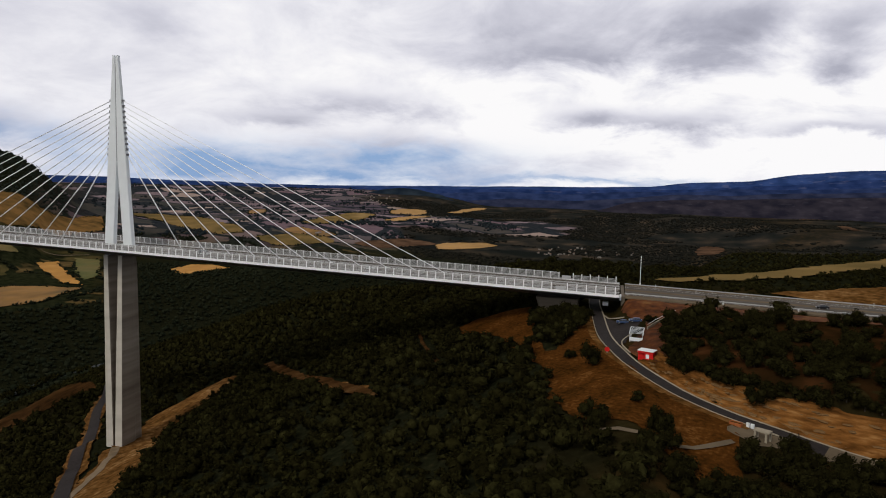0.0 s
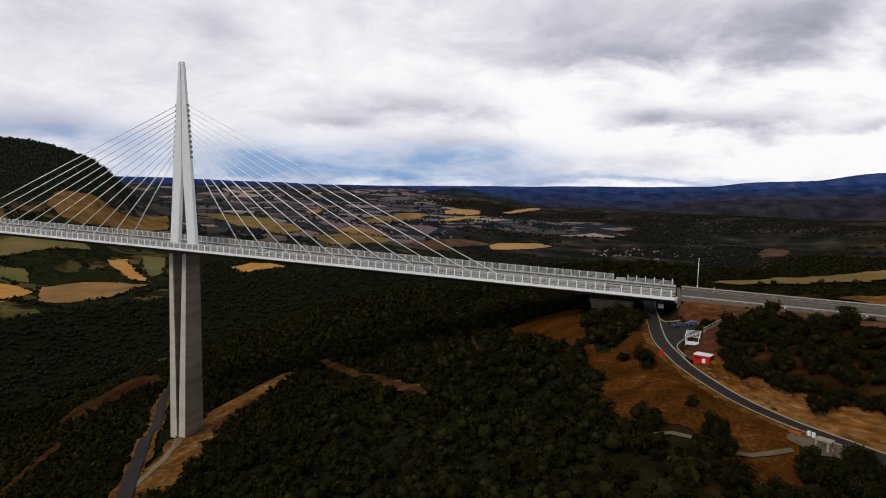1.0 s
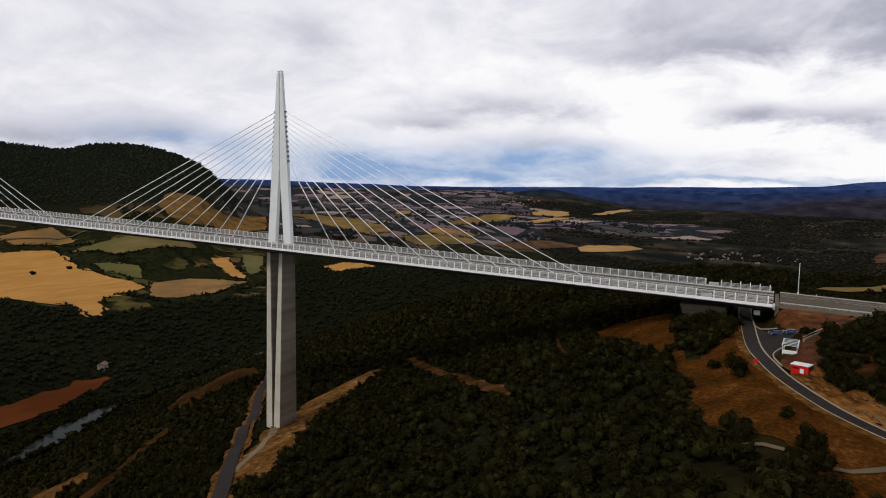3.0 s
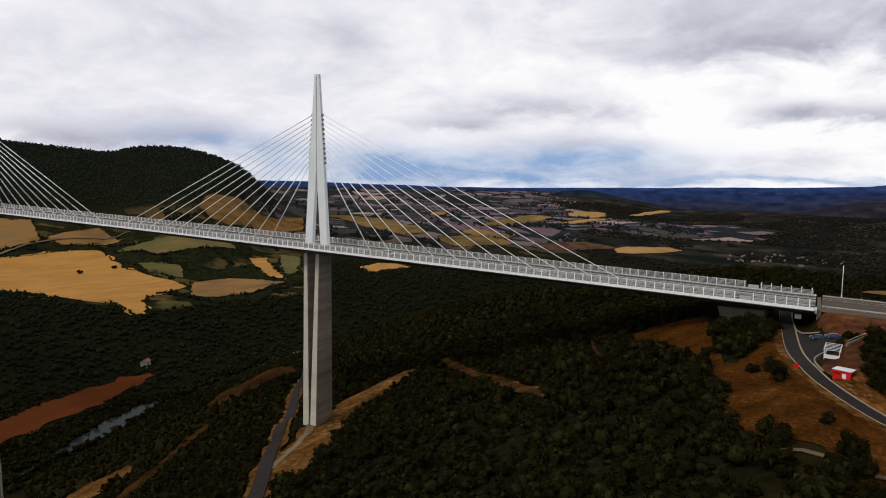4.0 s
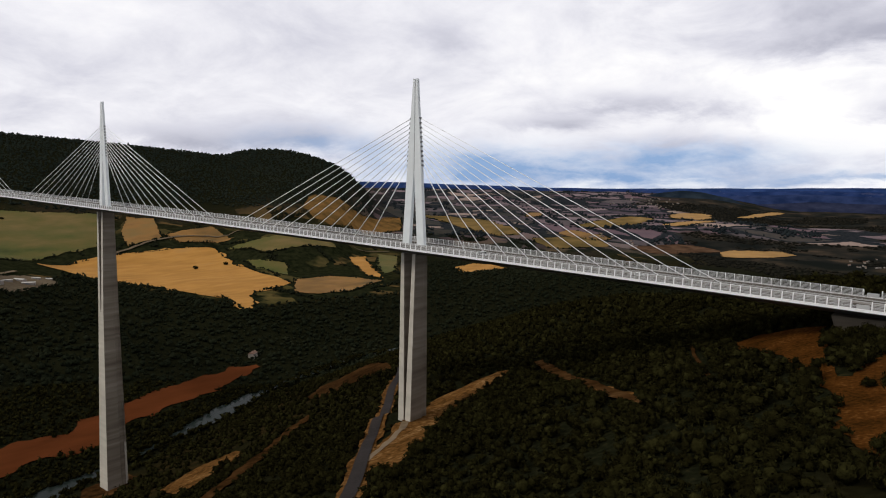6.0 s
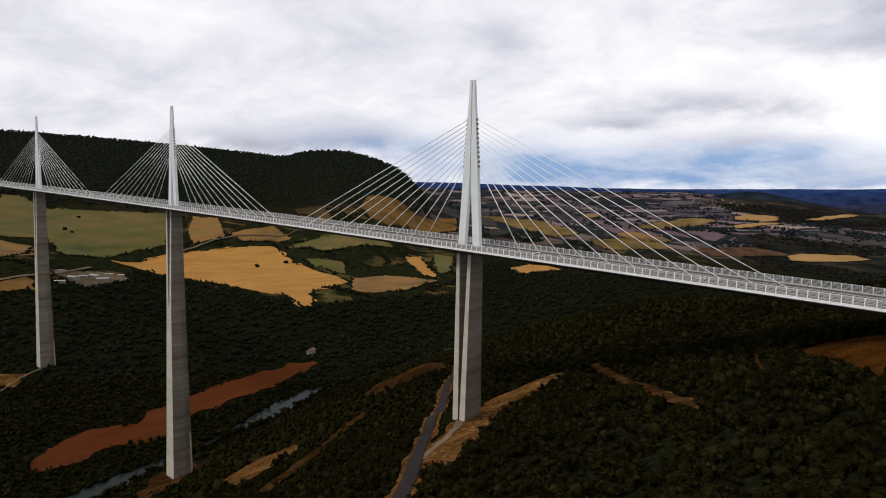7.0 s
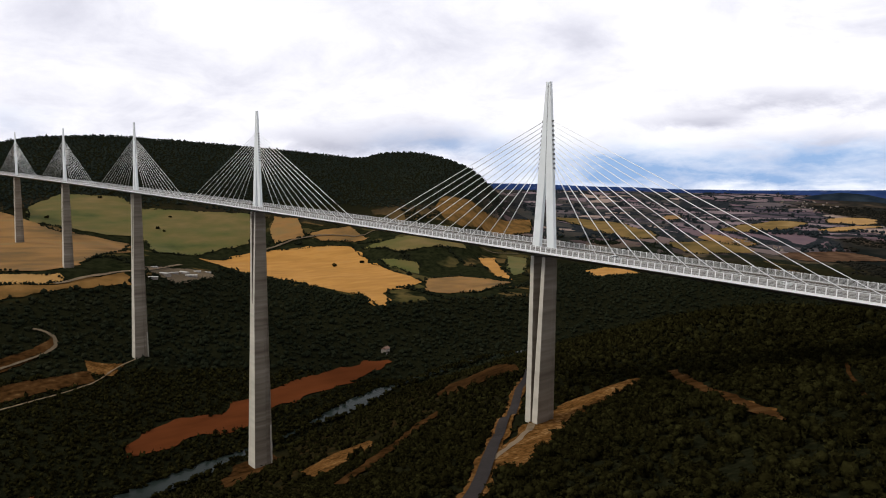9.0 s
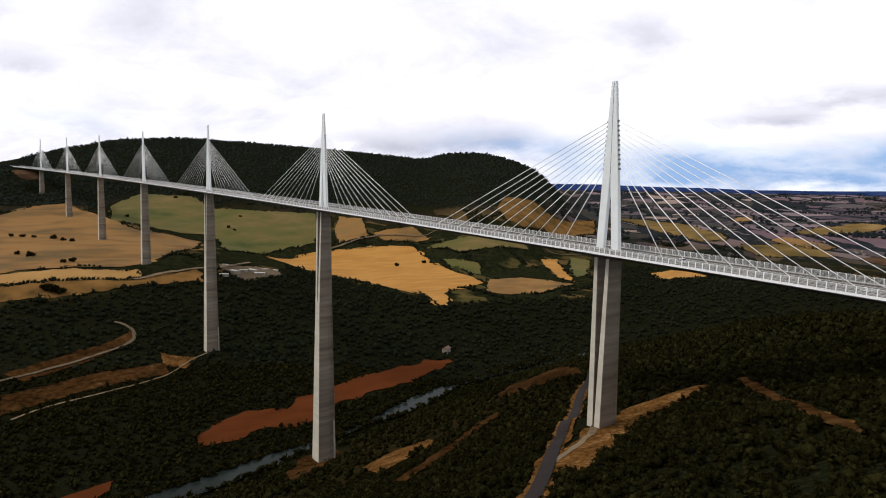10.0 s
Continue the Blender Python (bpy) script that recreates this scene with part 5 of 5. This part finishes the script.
# ---------------------------------------------------------------- things beside the service road
RED_PAINT = material("red_painted_steel", tones((0.52, 0.016, 0.014), 0.15), 0.8, 0.5)
BLUE_PAINT = material("blue_car_paint", tones((0.03, 0.06, 0.14), 0.1), 1.0, 0.3, spec=0.5)
BLACK_PAINT = material("black_car_paint", tones((0.010, 0.010, 0.012), 0.1), 1.0, 0.35, spec=0.15)
DARK_GLASS = material("dark_glass", tones((0.02, 0.025, 0.03), 0.1), 1.0, 0.08, spec=0.6)
RUBBER = material("tyre_rubber", tones((0.02, 0.02, 0.02), 0.1), 1.0, 0.8)
TIMBER = material("rust_brown_timber", tones((0.28, 0.09, 0.03), 0.25), 1.5, 0.85)
PLASTER = material("pale_house_plaster", tones((0.2295, 0.2040, 0.1785), 0.12), 0.3, 0.9)
TILES = material("clay_roof_tiles", tones((0.20, 0.125, 0.095), 0.2), 0.4, 0.9)
SLATE = material("grey_roof_slates", tones((0.20, 0.18, 0.165), 0.15), 0.4, 0.8)


def ngon(r_, n, z_, cx=0.0, cy=0.0):
    return [(cx + r_ * math.cos(2 * math.pi * i / n), cy + r_ * math.sin(2 * math.pi * i / n), z_) for i in range(n)]


def build_car(paint, label, van=False):
    c = empty("car")
    ln, hw, zt = (4.9, 0.98, 2.1) if van else (4.2, 0.86, 1.42)
    def ring(z_, f_, r_, w_):
        return [(-ln / 2 + f_, -w_ + 0.12, z_), (ln / 2 - r_ - 0.2, -w_, z_), (ln / 2 - r_, -w_ + 0.25, z_), (ln / 2 - r_, w_ - 0.25, z_), (ln / 2 - r_ - 0.2, w_, z_), (-ln / 2 + f_, w_ - 0.12, z_)]
    loft("body", [ring(0.28, 0.1, 0.1, hw - 0.05), ring(0.6, 0, 0, hw), ring(0.92, 0.05, 0.05, hw - 0.03)], paint, c)
    loft("cabin", [ring(0.92, 0.9, 0.35, hw - 0.08), ring(zt - 0.12, 1.45 if not van else 1.2, 0.75 if not van else 0.3, hw - 0.2)], DARK_GLASS, c, "dark glazed cabin")
    loft("roof", [ring(zt - 0.12, 1.42 if not van else 1.1, 0.72 if not van else 0.2, hw - 0.18), ring(zt, 1.55 if not van else 1.3, 0.85 if not van else 0.35, hw - 0.28)], paint, c)
    for sx in (-1, 1):
        for sy in (-1, 1):
            cx, cy = sx * ln * 0.31, sy * (hw - 0.1)
            wheel = loft("wheel", [[(cx + 0.32 * math.cos(k * math.pi / 5), cy + o, 0.32 + 0.32 * math.sin(k * math.pi / 5)) for k in range(10)] for o in (-0.11, 0.11)], RUBBER, c, "black tyre")
            loft("rim", [[(cx + 0.19 * math.cos(k * math.pi / 5), cy + sy * o, 0.32 + 0.19 * math.sin(k * math.pi / 5)) for k in range(10)] for o in (0.08, 0.125)][::sy], CLEAR, wheel, "pale metal rim")
    for sy in (-1, 1):
        box("headlight", (-ln / 2 - 0.02, sy * (hw - 0.34) - 0.16, 0.6), (-ln / 2 + 0.12, sy * (hw - 0.34) + 0.16, 0.76), WHITE, c, "clear headlight")
        box("tail_light", (ln / 2 - 0.1, sy * (hw - 0.38) - 0.14, 0.62), (ln / 2 + 0.02, sy * (hw - 0.38) + 0.14, 0.8), RED_PAINT, c, "red tail light")
    return tagged(c, label, "car" if not van else "van")


def place(ob, x, y, z, turn=0.0):
    ob.matrix_basis = pose(x, y, z, 0, 0, turn)
    return ob


place(build_car(BLACK_PAINT, "black car on the worn motorway"), 296, 3 - 9, -0.03025 * 296 + 0.03, 0)
place(build_car(WHITE, "white van on the viaduct deck", True), *axis(-49.0, -6.2, 0.02), 178)
place(build_car(WHITE, "white car on the viaduct deck"), *axis(-127.0, -6.2, 0.02), 178)
place(build_car(BLUE_PAINT, "dark blue car parked in the bay"), 228.0, -33.0, on_land(228.0, -33.0) + 0.32, 8)
place(build_car(BLUE_PAINT, "dark blue car parked beside the bank"), 232.0, -37.5, on_land(232.0, -37.5) + 0.32, 12)

# white slatted shelter
sh = empty("shelter", (231.8, -55.5, on_land(231.8, -55.5) + 0.25))
for x in (-1.8, 1.8):
    for y, h in ((-1.5, 2.2), (1.5, 3.3)):
        box("post", (x - 0.08, y - 0.08, -0.4), (x + 0.08, y + 0.08, h), WHITE, sh)
box("bench_box", (-1.9, -1.75, 0.0), (1.9, -1.0, 0.95), WHITE, sh, "white low cabinet", bevel=0.06)
for x0, x1 in ((-2.05, -1.85), (1.85, 2.05)):
    loft("rafter", [[(x0, -1.8, 2.15), (x1, -1.8, 2.15), (x1, 1.8, 3.4), (x0, 1.8, 3.4)], [(x0, -1.8, 2.33), (x1, -1.8, 2.33), (x1, 1.8, 3.58), (x0, 1.8, 3.58)]], WHITE, sh)
for k in range(6):
    y = -1.75 + 0.7 * k
    z = 2.36 + (y + 1.8) * 0.347
    box("roof_slat", (-2.05, y - 0.09, z), (2.05, y + 0.09, z + 0.08), WHITE, sh)
for k in range(5):
    y = -1.64 + 0.7 * k
    z = 2.30 + (y + 1.8) * 0.347
    loft("roof_panel", [[(-1.83, y, z), (1.83, y, z), (1.83, y + 0.5, z + 0.17), (-1.83, y + 0.5, z + 0.17)], [(-1.83, y, z + 0.03), (1.83, y, z + 0.03), (1.83, y + 0.5, z + 0.2), (-1.83, y + 0.5, z + 0.2)]], DARK_GLASS, sh, "dark roof panel")
sh.rotation_euler = (0, 0, radians(-8))
tagged(sh, "white framed shelter with a dark slatted roof", "shelter")

# red kiosk
rk = empty("red_kiosk", (234.2, -71.0, on_land(234.2, -71.0) + 0.2))
box("body", (-2.1, -1.5, -0.4), (2.1, 1.5, 2.3), RED_PAINT, rk, "red painted walls", bevel=0.08)
box("roof", (-2.3, -1.7, 2.3), (2.3, 1.7, 2.5), WHITE, rk, "flat white roof", bevel=0.06)
box("door", (-1.7, -1.56, 0.0), (-0.8, -1.5, 1.95), RED_PAINT, rk)
box("notice", (0.1, -1.56, 0.35), (1.0, -1.5, 1.5), WHITE, rk, "pale notice board")
box("awning", (-2.2, -2.3, 1.95), (-0.2, -1.5, 2.05), RED_PAINT, rk)
rk.rotation_euler = (0, 0, radians(-20))
tagged(rk, "small red kiosk with a flat white roof", "kiosk")

# white wall with a hand rail climbing the bank
wl = empty("stair_wall", (0, 0, 0))
pts = [(x, y, on_land(x, y) + 0.35) for x, y in ((235.1, -49.8), (237.9, -43.9), (240.9, -38.2), (244.8, -32.3))]
for (x0, y0, z0), (x1, y1, z1) in zip(pts, pts[1:]):
    nx, ny = 0.10, -0.10
    loft("wall_length", [[(x0 - nx, y0 - ny, z0 - 1.2), (x0 + nx, y0 + ny, z0 - 1.2), (x1 + nx, y1 + ny, z1 - 1.2), (x1 - nx, y1 - ny, z1 - 1.2)], [(x0 - nx, y0 - ny, z0 + 0.75), (x0 + nx, y0 + ny, z0 + 0.75), (x1 + nx, y1 + ny, z1 + 0.75), (x1 - nx, y1 - ny, z1 + 0.75)]], KERB, wl)
    loft("hand_rail", [[(x0 - 0.04, y0, z0 + 1.45), (x0 + 0.04, y0, z0 + 1.45), (x1 + 0.04, y1, z1 + 1.45), (x1 - 0.04, y1, z1 + 1.45)], [(x0 - 0.04, y0, z0 + 1.53), (x0 + 0.04, y0, z0 + 1.53), (x1 + 0.04, y1, z1 + 1.53), (x1 - 0.04, y1, z1 + 1.53)]], WHITE, wl)
tagged(wl, "low pale stair wall with a white hand rail on the bank", "wall")

# round red warning board on a post
sg = empty("warning_sign", (223.3, -68.6, on_land(223.3, -68.6)))
loft("post", [ngon(0.05, 6, -0.3), ngon(0.05, 6, 1.2)], WHITE, sg)
loft("board", [[(0.72 * math.cos(k * math.pi / 8), -0.05 + o, 1.25 + 0.72 * math.sin(k * math.pi / 8)) for k in range(16)] for o in (-0.03, 0.03)], RED_PAINT, sg, "round red board")
tagged(sg, "round red warning sign on a short post by the kerb", "sign")

# roadside portal shelter, cabinets, timber box, traffic island
pk = empty("portal_shelter", (255.0, -116.6, on_land(255.0, -116.6) + 0.15))
box("roof", (-2.2, -1.3, 2.3), (2.2, 1.3, 2.75), KERB, pk, "thick pale concrete roof slab", bevel=0.1)
for x, y in ((-1.75, -0.9), (-1.75, 0.9), (1.3, -0.9), (1.75, 0.9)):
    box("leg", (x - 0.3, y - 0.25, -0.5), (x + 0.3, y + 0.25, 2.3), KERB, pk, bevel=0.05)
pk.rotation_euler = (0, 0, radians(-32))
pk.scale = (0.72, 0.72, 0.8)
tagged(pk, "pale concrete portal shelter on stout legs", "shelter")
for k, (x, y) in enumerate(((253.3, -110.7), (254.1, -111.1))):
    cb = empty("utility_cabinet", (x, y, on_land(x, y)))
    box("body", (-0.42, -0.3, -0.2), (0.42, 0.3, 1.45), WHITE, cb, bevel=0.05)
    box("door", (-0.36, -0.335, 0.1), (0.36, -0.3, 1.3), WHITE, cb)
    cb.scale = (0.8, 0.8, 0.85)
    cb.rotation_euler = (0, 0, radians(-35))
    tagged(cb, "white roadside utility cabinet", "cabinet", "roadside cabinets")
tb = empty("timber_planter", (250.9, -110.6, on_land(250.9, -110.6) + 0.1))
for lo, hi in (((-1.6, -0.9, -0.2), (1.6, -0.75, 0.8)), ((-1.6, 0.75, -0.2), (1.6, 0.9, 0.8)), ((-1.6, -0.75, -0.2), (-1.45, 0.75, 0.8)), ((1.45, -0.75, -0.2), (1.6, 0.75, 0.8))):
    box("side_board", lo, hi, TIMBER, tb)
box("soil", (-1.45, -0.75, -0.1), (1.45, 0.75, 0.6), BARE, tb, "dry soil")
tb.scale = (0.8, 0.8, 0.9)
tb.rotation_euler = (0, 0, radians(-30))
tagged(tb, "rust brown timber planter beside the road", "planter")
isl = empty("traffic_island", (260.8, -116.6, on_land(260.8, -116.6) + 0.28))
loft("bed", [[(2.9 * k_ * math.cos(a_), 1.25 * k_ * math.sin(a_) + 0.12 * math.sin(3 * a_), z_) for a_ in [k * math.pi / 12 for k in range(24)]] for z_, k_ in ((-0.5, 1.0), (0.1, 0.97), (0.26, 0.7))], REDBANK, isl, "brown earth bed")
box("slab", (-0.9, -0.3, 0.2), (0.7, 0.4, 0.36), KERB, isl, "pale stone slab")
isl.rotation_euler = (0, 0, radians(-22))
tagged(isl, "traffic island of brown earth in pale gravel", "traffic island")
nose = [(x, y, on_land(x, y) + 0.3) for x, y in ((259.4, -113.4), (262.2, -114.9), (263.7, -115.9), (264.1, -117.0), (263.1, -118.1), (260.5, -118.9))]
tagged(ribbon("kerb", nose, -0.14, 0.14, KERB, z1=0.1, bottom=0.4), "pale curved kerb round the end of the island", "kerb", kind="structure")

# motorway mast, marker posts and sign
mt = empty("mast", (235.2, 16.5, -7.6))
loft("pole", [ngon(0.17, 8, -0.3), ngon(0.13, 8, 6), ngon(0.09, 8, 11.9)], WHITE, mt, smooth=True)
box("head", (-0.14, -0.14, 11.9), (0.14, 0.14, 12.4), WHITE, mt)
box("base_box", (-0.25, -0.2, 0.4), (0.25, 0.2, 1.3), WHITE, mt)
tagged(mt, "tall slender white mast beside the motorway", "mast")
for n, (s_, o) in enumerate(((-241, 15.5), (-262, -14.5), (-286, -14.5), (-318, 15.0), (-300, -14.6))):
    mp_ = empty("marker_post", axis(s_, o))
    box("stem", (-0.12, -0.08, -0.6), (0.12, 0.08, 1.1), WHITE, mp_, bevel=0.03)
    box("reflector", (-0.13, -0.085, 0.8), (0.13, 0.085, 0.95), DARK_GLASS, mp_)
    tagged(mp_, "white marker post on the motorway verge", "marker post", "motorway marker posts")
for o in (-13.2, 13.0):
    gr = empty("crash_barrier", (0, 0, 0))
    sweep("rail", rect(o, o + 0.2, 0.5, 0.82), hw, CLEAR, gr, "galvanised rail")
    for k in range(60):
        x, y, z = axis(-232 - 6.0 * k, o + 0.1)
        if k == 0:
            ob = box("rail_post", (-0.06, -0.06, -0.4), (0.06, 0.06, 0.55), CLEAR, gr)
        else:
            ob = new("rail_post", ob.data)
            ob.parent = gr
        ob.location = (x, y, z)
    tagged(gr, "galvanised steel crash barrier along the motorway", "crash barrier", "motorway barriers")


# ---------------------------------------------------------------- rock cutting beside the service road
def build_cutting():
    line = smooth_line([(p[0], p[1]) for p in SERVICE[6:]], 0.8)
    cut = empty("rock_cutting", (0, 0, 0))
    offs = np.arange(2.5, 9.2, 0.34)
    rs = np.random.RandomState(5)
    V, ways = [], []
    for i, p in enumerate(line):
        a_, b_ = line[max(i - 1, 0)], line[min(i + 1, len(line) - 1)]
        t_ = Vector((b_.x - a_.x, b_.y - a_.y)).normalized()
        nrm = Vector((-t_.y, t_.x))
        ways.append((p, t_, nrm))
        xs_, ys_ = p.x + nrm.x * offs, p.y + nrm.y * offs
        z_ = height(xs_, ys_)
        bed = 0.95 + 0.25 * value_noise(xs_, ys_, 14.0, 3.0)          # thickness of the rock beds
        q = (z_ + 1.3 * value_noise(xs_, ys_, 9.0, 6.0)) / bed
        f_ = q - np.floor(q)
        ledge = (step(f_, 0.62, 0.98) - f_) * bed * 0.85 * step(offs, 2.6, 4.2)
        z_ = z_ + 0.8 * step(offs, 2.4, 3.4) + 0.1 + ledge + 0.22 * value_noise(xs_, ys_, 1.3, 4.0) + 0.3 * value_noise(xs_, ys_, 3.1, 7.0)
        V += list(zip(xs_, ys_, z_))
    m = len(offs)
    F = np.array([(i * m + k, i * m + k + 1, (i + 1) * m + k + 1, (i + 1) * m + k) for i in range(len(line) - 1) for k in range(m - 1)])
    ob = quads("bank", np.array(V), F, BANK, smooth=False)
    ob.parent = cut
    tagged(ob, "broken ochre earth bank with rock ledges")
    shapes = []
    for _ in range(7):
        v_ = ICO_V * (1 + rs.uniform(-0.28, 0.28, (12, 1)))
        v_ = np.sign(v_) * np.abs(v_) ** 0.75 * 0.55
        me = bpy.data.meshes.new("rock")
        me.from_pydata([tuple(q) for q in v_], [], [tuple(int(k) for k in f_) for f_ in ICO_F])
        me.materials.append(ROCK)
        shapes.append(me)
    # ledges of broken slabs, following the beds
    made = 0
    for i in range(4, len(ways) - 1):
        p, t_, nrm = ways[i]
        for row in range(5):
            o = 3.7 + row * 1.15 + 0.5 * float(value_noise(p.x, p.y, 9.0, 2.0 + row)) + rs.uniform(-0.15, 0.15)
            if made >= 290 or rs.rand() < (0.38 if 22 < i < 66 else 0.82):
                continue
            x, y = p.x + nrm.x * o, p.y + nrm.y * o
            ob = new("rock", shapes[rs.randint(7)])
            ob.parent = cut
            k = rs.uniform(0.55, 1.1)
            ob.location = (x, y, on_land(x, y) + 0.55)
            ob.rotation_euler = (rs.uniform(-0.12, 0.12), rs.uniform(-0.12, 0.12), math.atan2(t_.y, t_.x) + rs.uniform(-0.18, 0.18))
            ob.scale = (k * rs.uniform(1.2, 2.6), k * rs.uniform(0.7, 1.0), k * rs.uniform(0.4, 0.75))
            made += 1
    return tagged(cut, "broken ochre limestone cutting above the service road", "rock face")


BANK = material("broken_ochre_bank", [(0.34, (0.0213, 0.0099, 0.0033)), (0.45, (0.0923, 0.0387, 0.0103)), (0.56, (0.1847, 0.0793, 0.0207)), (0.70, (0.3305, 0.1800, 0.0646))], 0.6, 0.95, bump=0.4, bump_scale=1.4, detail=9, stretch=(0.4, 0.4, 2.4), spec=0.0)
build_cutting()
tagged(ribbon("gravel_apron", SERVICE[13:], -1.95, 6.5, GRAVEL, z1=0.03), "pale gravel apron at the road mouth", "apron", kind="structure")
bay = build_field(ASPHALT, "dark asphalt lay-by round the island", [(262.6, -112.8), (267.5, -115.3), (268.5, -118), (266.5, -121), (262.5, -120.6), (258, -120.2), (257.5, -119.4), (262, -118.8), (264.4, -117.2), (263.6, -115)])
bay.name = "lay_by"
tagged(bay, category="lay-by", kind="structure")


# ---------------------------------------------------------------- houses of the valley
def build_house(ln, wd, ht, roof_mat, label):
    h = empty("house")
    box("wall", (-ln / 2, -wd / 2, -2.5), (ln / 2, wd / 2, ht), PLASTER, h, "pale plastered walls")
    o = 0.5
    a_ = [(-ln / 2 - o, -wd / 2 - o, ht - 0.1), (ln / 2 + o, -wd / 2 - o, ht - 0.1), (ln / 2 + o, wd / 2 + o, ht - 0.1), (-ln / 2 - o, wd / 2 + o, ht - 0.1), (-ln / 2 - o, 0, ht + wd * 0.32), (ln / 2 + o, 0, ht + wd * 0.32)]
    mesh_object("roof", a_, [(0, 1, 5, 4), (2, 3, 4, 5), (1, 2, 5), (3, 0, 4), (3, 2, 1, 0)], roof_mat, h, "tiled gable roof")
    for k in range(3):
        x = -ln * 0.32 + ln * 0.32 * k
        box("window", (x - 0.5, -wd / 2 - 0.06, ht * 0.45), (x + 0.5, -wd / 2, ht * 0.8), DARK_GLASS, h)
    box("door", (ln * 0.12, -wd / 2 - 0.05, -0.2), (ln * 0.12 + 1.0, -wd / 2, 2.0), BARK, h)
    return tagged(h, label, "house", "houses of the valley")


def build_houses():
    rs = np.random.RandomState(9)
    kinds = [build_house(13, 9, 6, TILES, "pale village house with a clay tiled roof"), build_house(16, 9, 5.5, SLATE, "pale village house with a grey roof"), build_house(10, 8, 7, TILES, "small pale house with a clay tiled roof")]
    spots = [(-586, 319, 1.0)]
    for cx, cy, sx, sy, n, k in ((92, 2030, 110, 130, 30, 0.7), (245, 2040, 90, 70, 8, 0.6), (-1280, 3700, 190, 230, 34, 1.0), (-640, 2850, 140, 110, 8, 1.0), (-694, 1896, 80, 45, 12, 1.1)):
        for _ in range(n):
            spots.append((cx + rs.uniform(-sx, sx), cy + rs.uniform(-sy, sy), k * rs.uniform(0.5, 0.8)))
    for n, (x, y, k) in enumerate(spots):
        m = pose(x, y, on_land(x, y) + 0.6, 0, 0, rs.uniform(0, 180))
        if n < 3:
            ob = kinds[n]
            ob.matrix_basis = m
        else:
            ob = copy_thing(kinds[rs.randint(3)], m)
        ob.scale = (k, k, k)


build_houses()


# ---------------------------------------------------------------- works yard below the fields
def build_shed(ln, wd, ht):
    h = empty("shed")
    box("wall", (-ln / 2, -wd / 2, -3.0), (ln / 2, wd / 2, ht), PLASTER, h, "pale sheet walls")
    o = 0.4
    mesh_object("roof", [(-ln / 2 - o, -wd / 2 - o, ht), (ln / 2 + o, -wd / 2 - o, ht), (ln / 2 + o, wd / 2 + o, ht), (-ln / 2 - o, wd / 2 + o, ht), (-ln / 2 - o, 0, ht + wd * 0.12), (ln / 2 + o, 0, ht + wd * 0.12)],
                [(0, 1, 5, 4), (2, 3, 4, 5), (1, 2, 5), (3, 0, 4), (3, 2, 1, 0)], SHED_ROOF, h, "low white sheet roof")
    box("gate", (-ln * 0.2, -wd / 2 - 0.08, -0.2), (ln * 0.1, -wd / 2, ht * 0.75), STEEL_DARK, h, "grey sliding gate")
    return tagged(h, "long low white work shed in a gravel yard", "shed", "sheds of the works yard")


SHED_ROOF = material("white_sheet_roof", tones((0.55, 0.54, 0.50), 0.12), 0.3, 0.6)
rs_yard = np.random.RandomState(31)
shed = build_shed(24, 10, 4.5)
for n, (x, y, turn) in enumerate(((-985, 98, 70), (-1015, 128, 20), (-1032, 150, 75), (-1040, 172, 15), (-1062, 205, 65), (-1075, 232, 30), (-1020, 178, 60), (-1048, 120, 40))):
    k = rs_yard.uniform(0.55, 1.0)
    ob = shed if n == 0 else copy_thing(shed, pose(0, 0, 0))
    ob.matrix_basis = pose(x, y, on_land(x, y) + 0.8, 0, 0, turn)
    ob.scale = (k, k * rs_yard.uniform(0.8, 1.2), k)
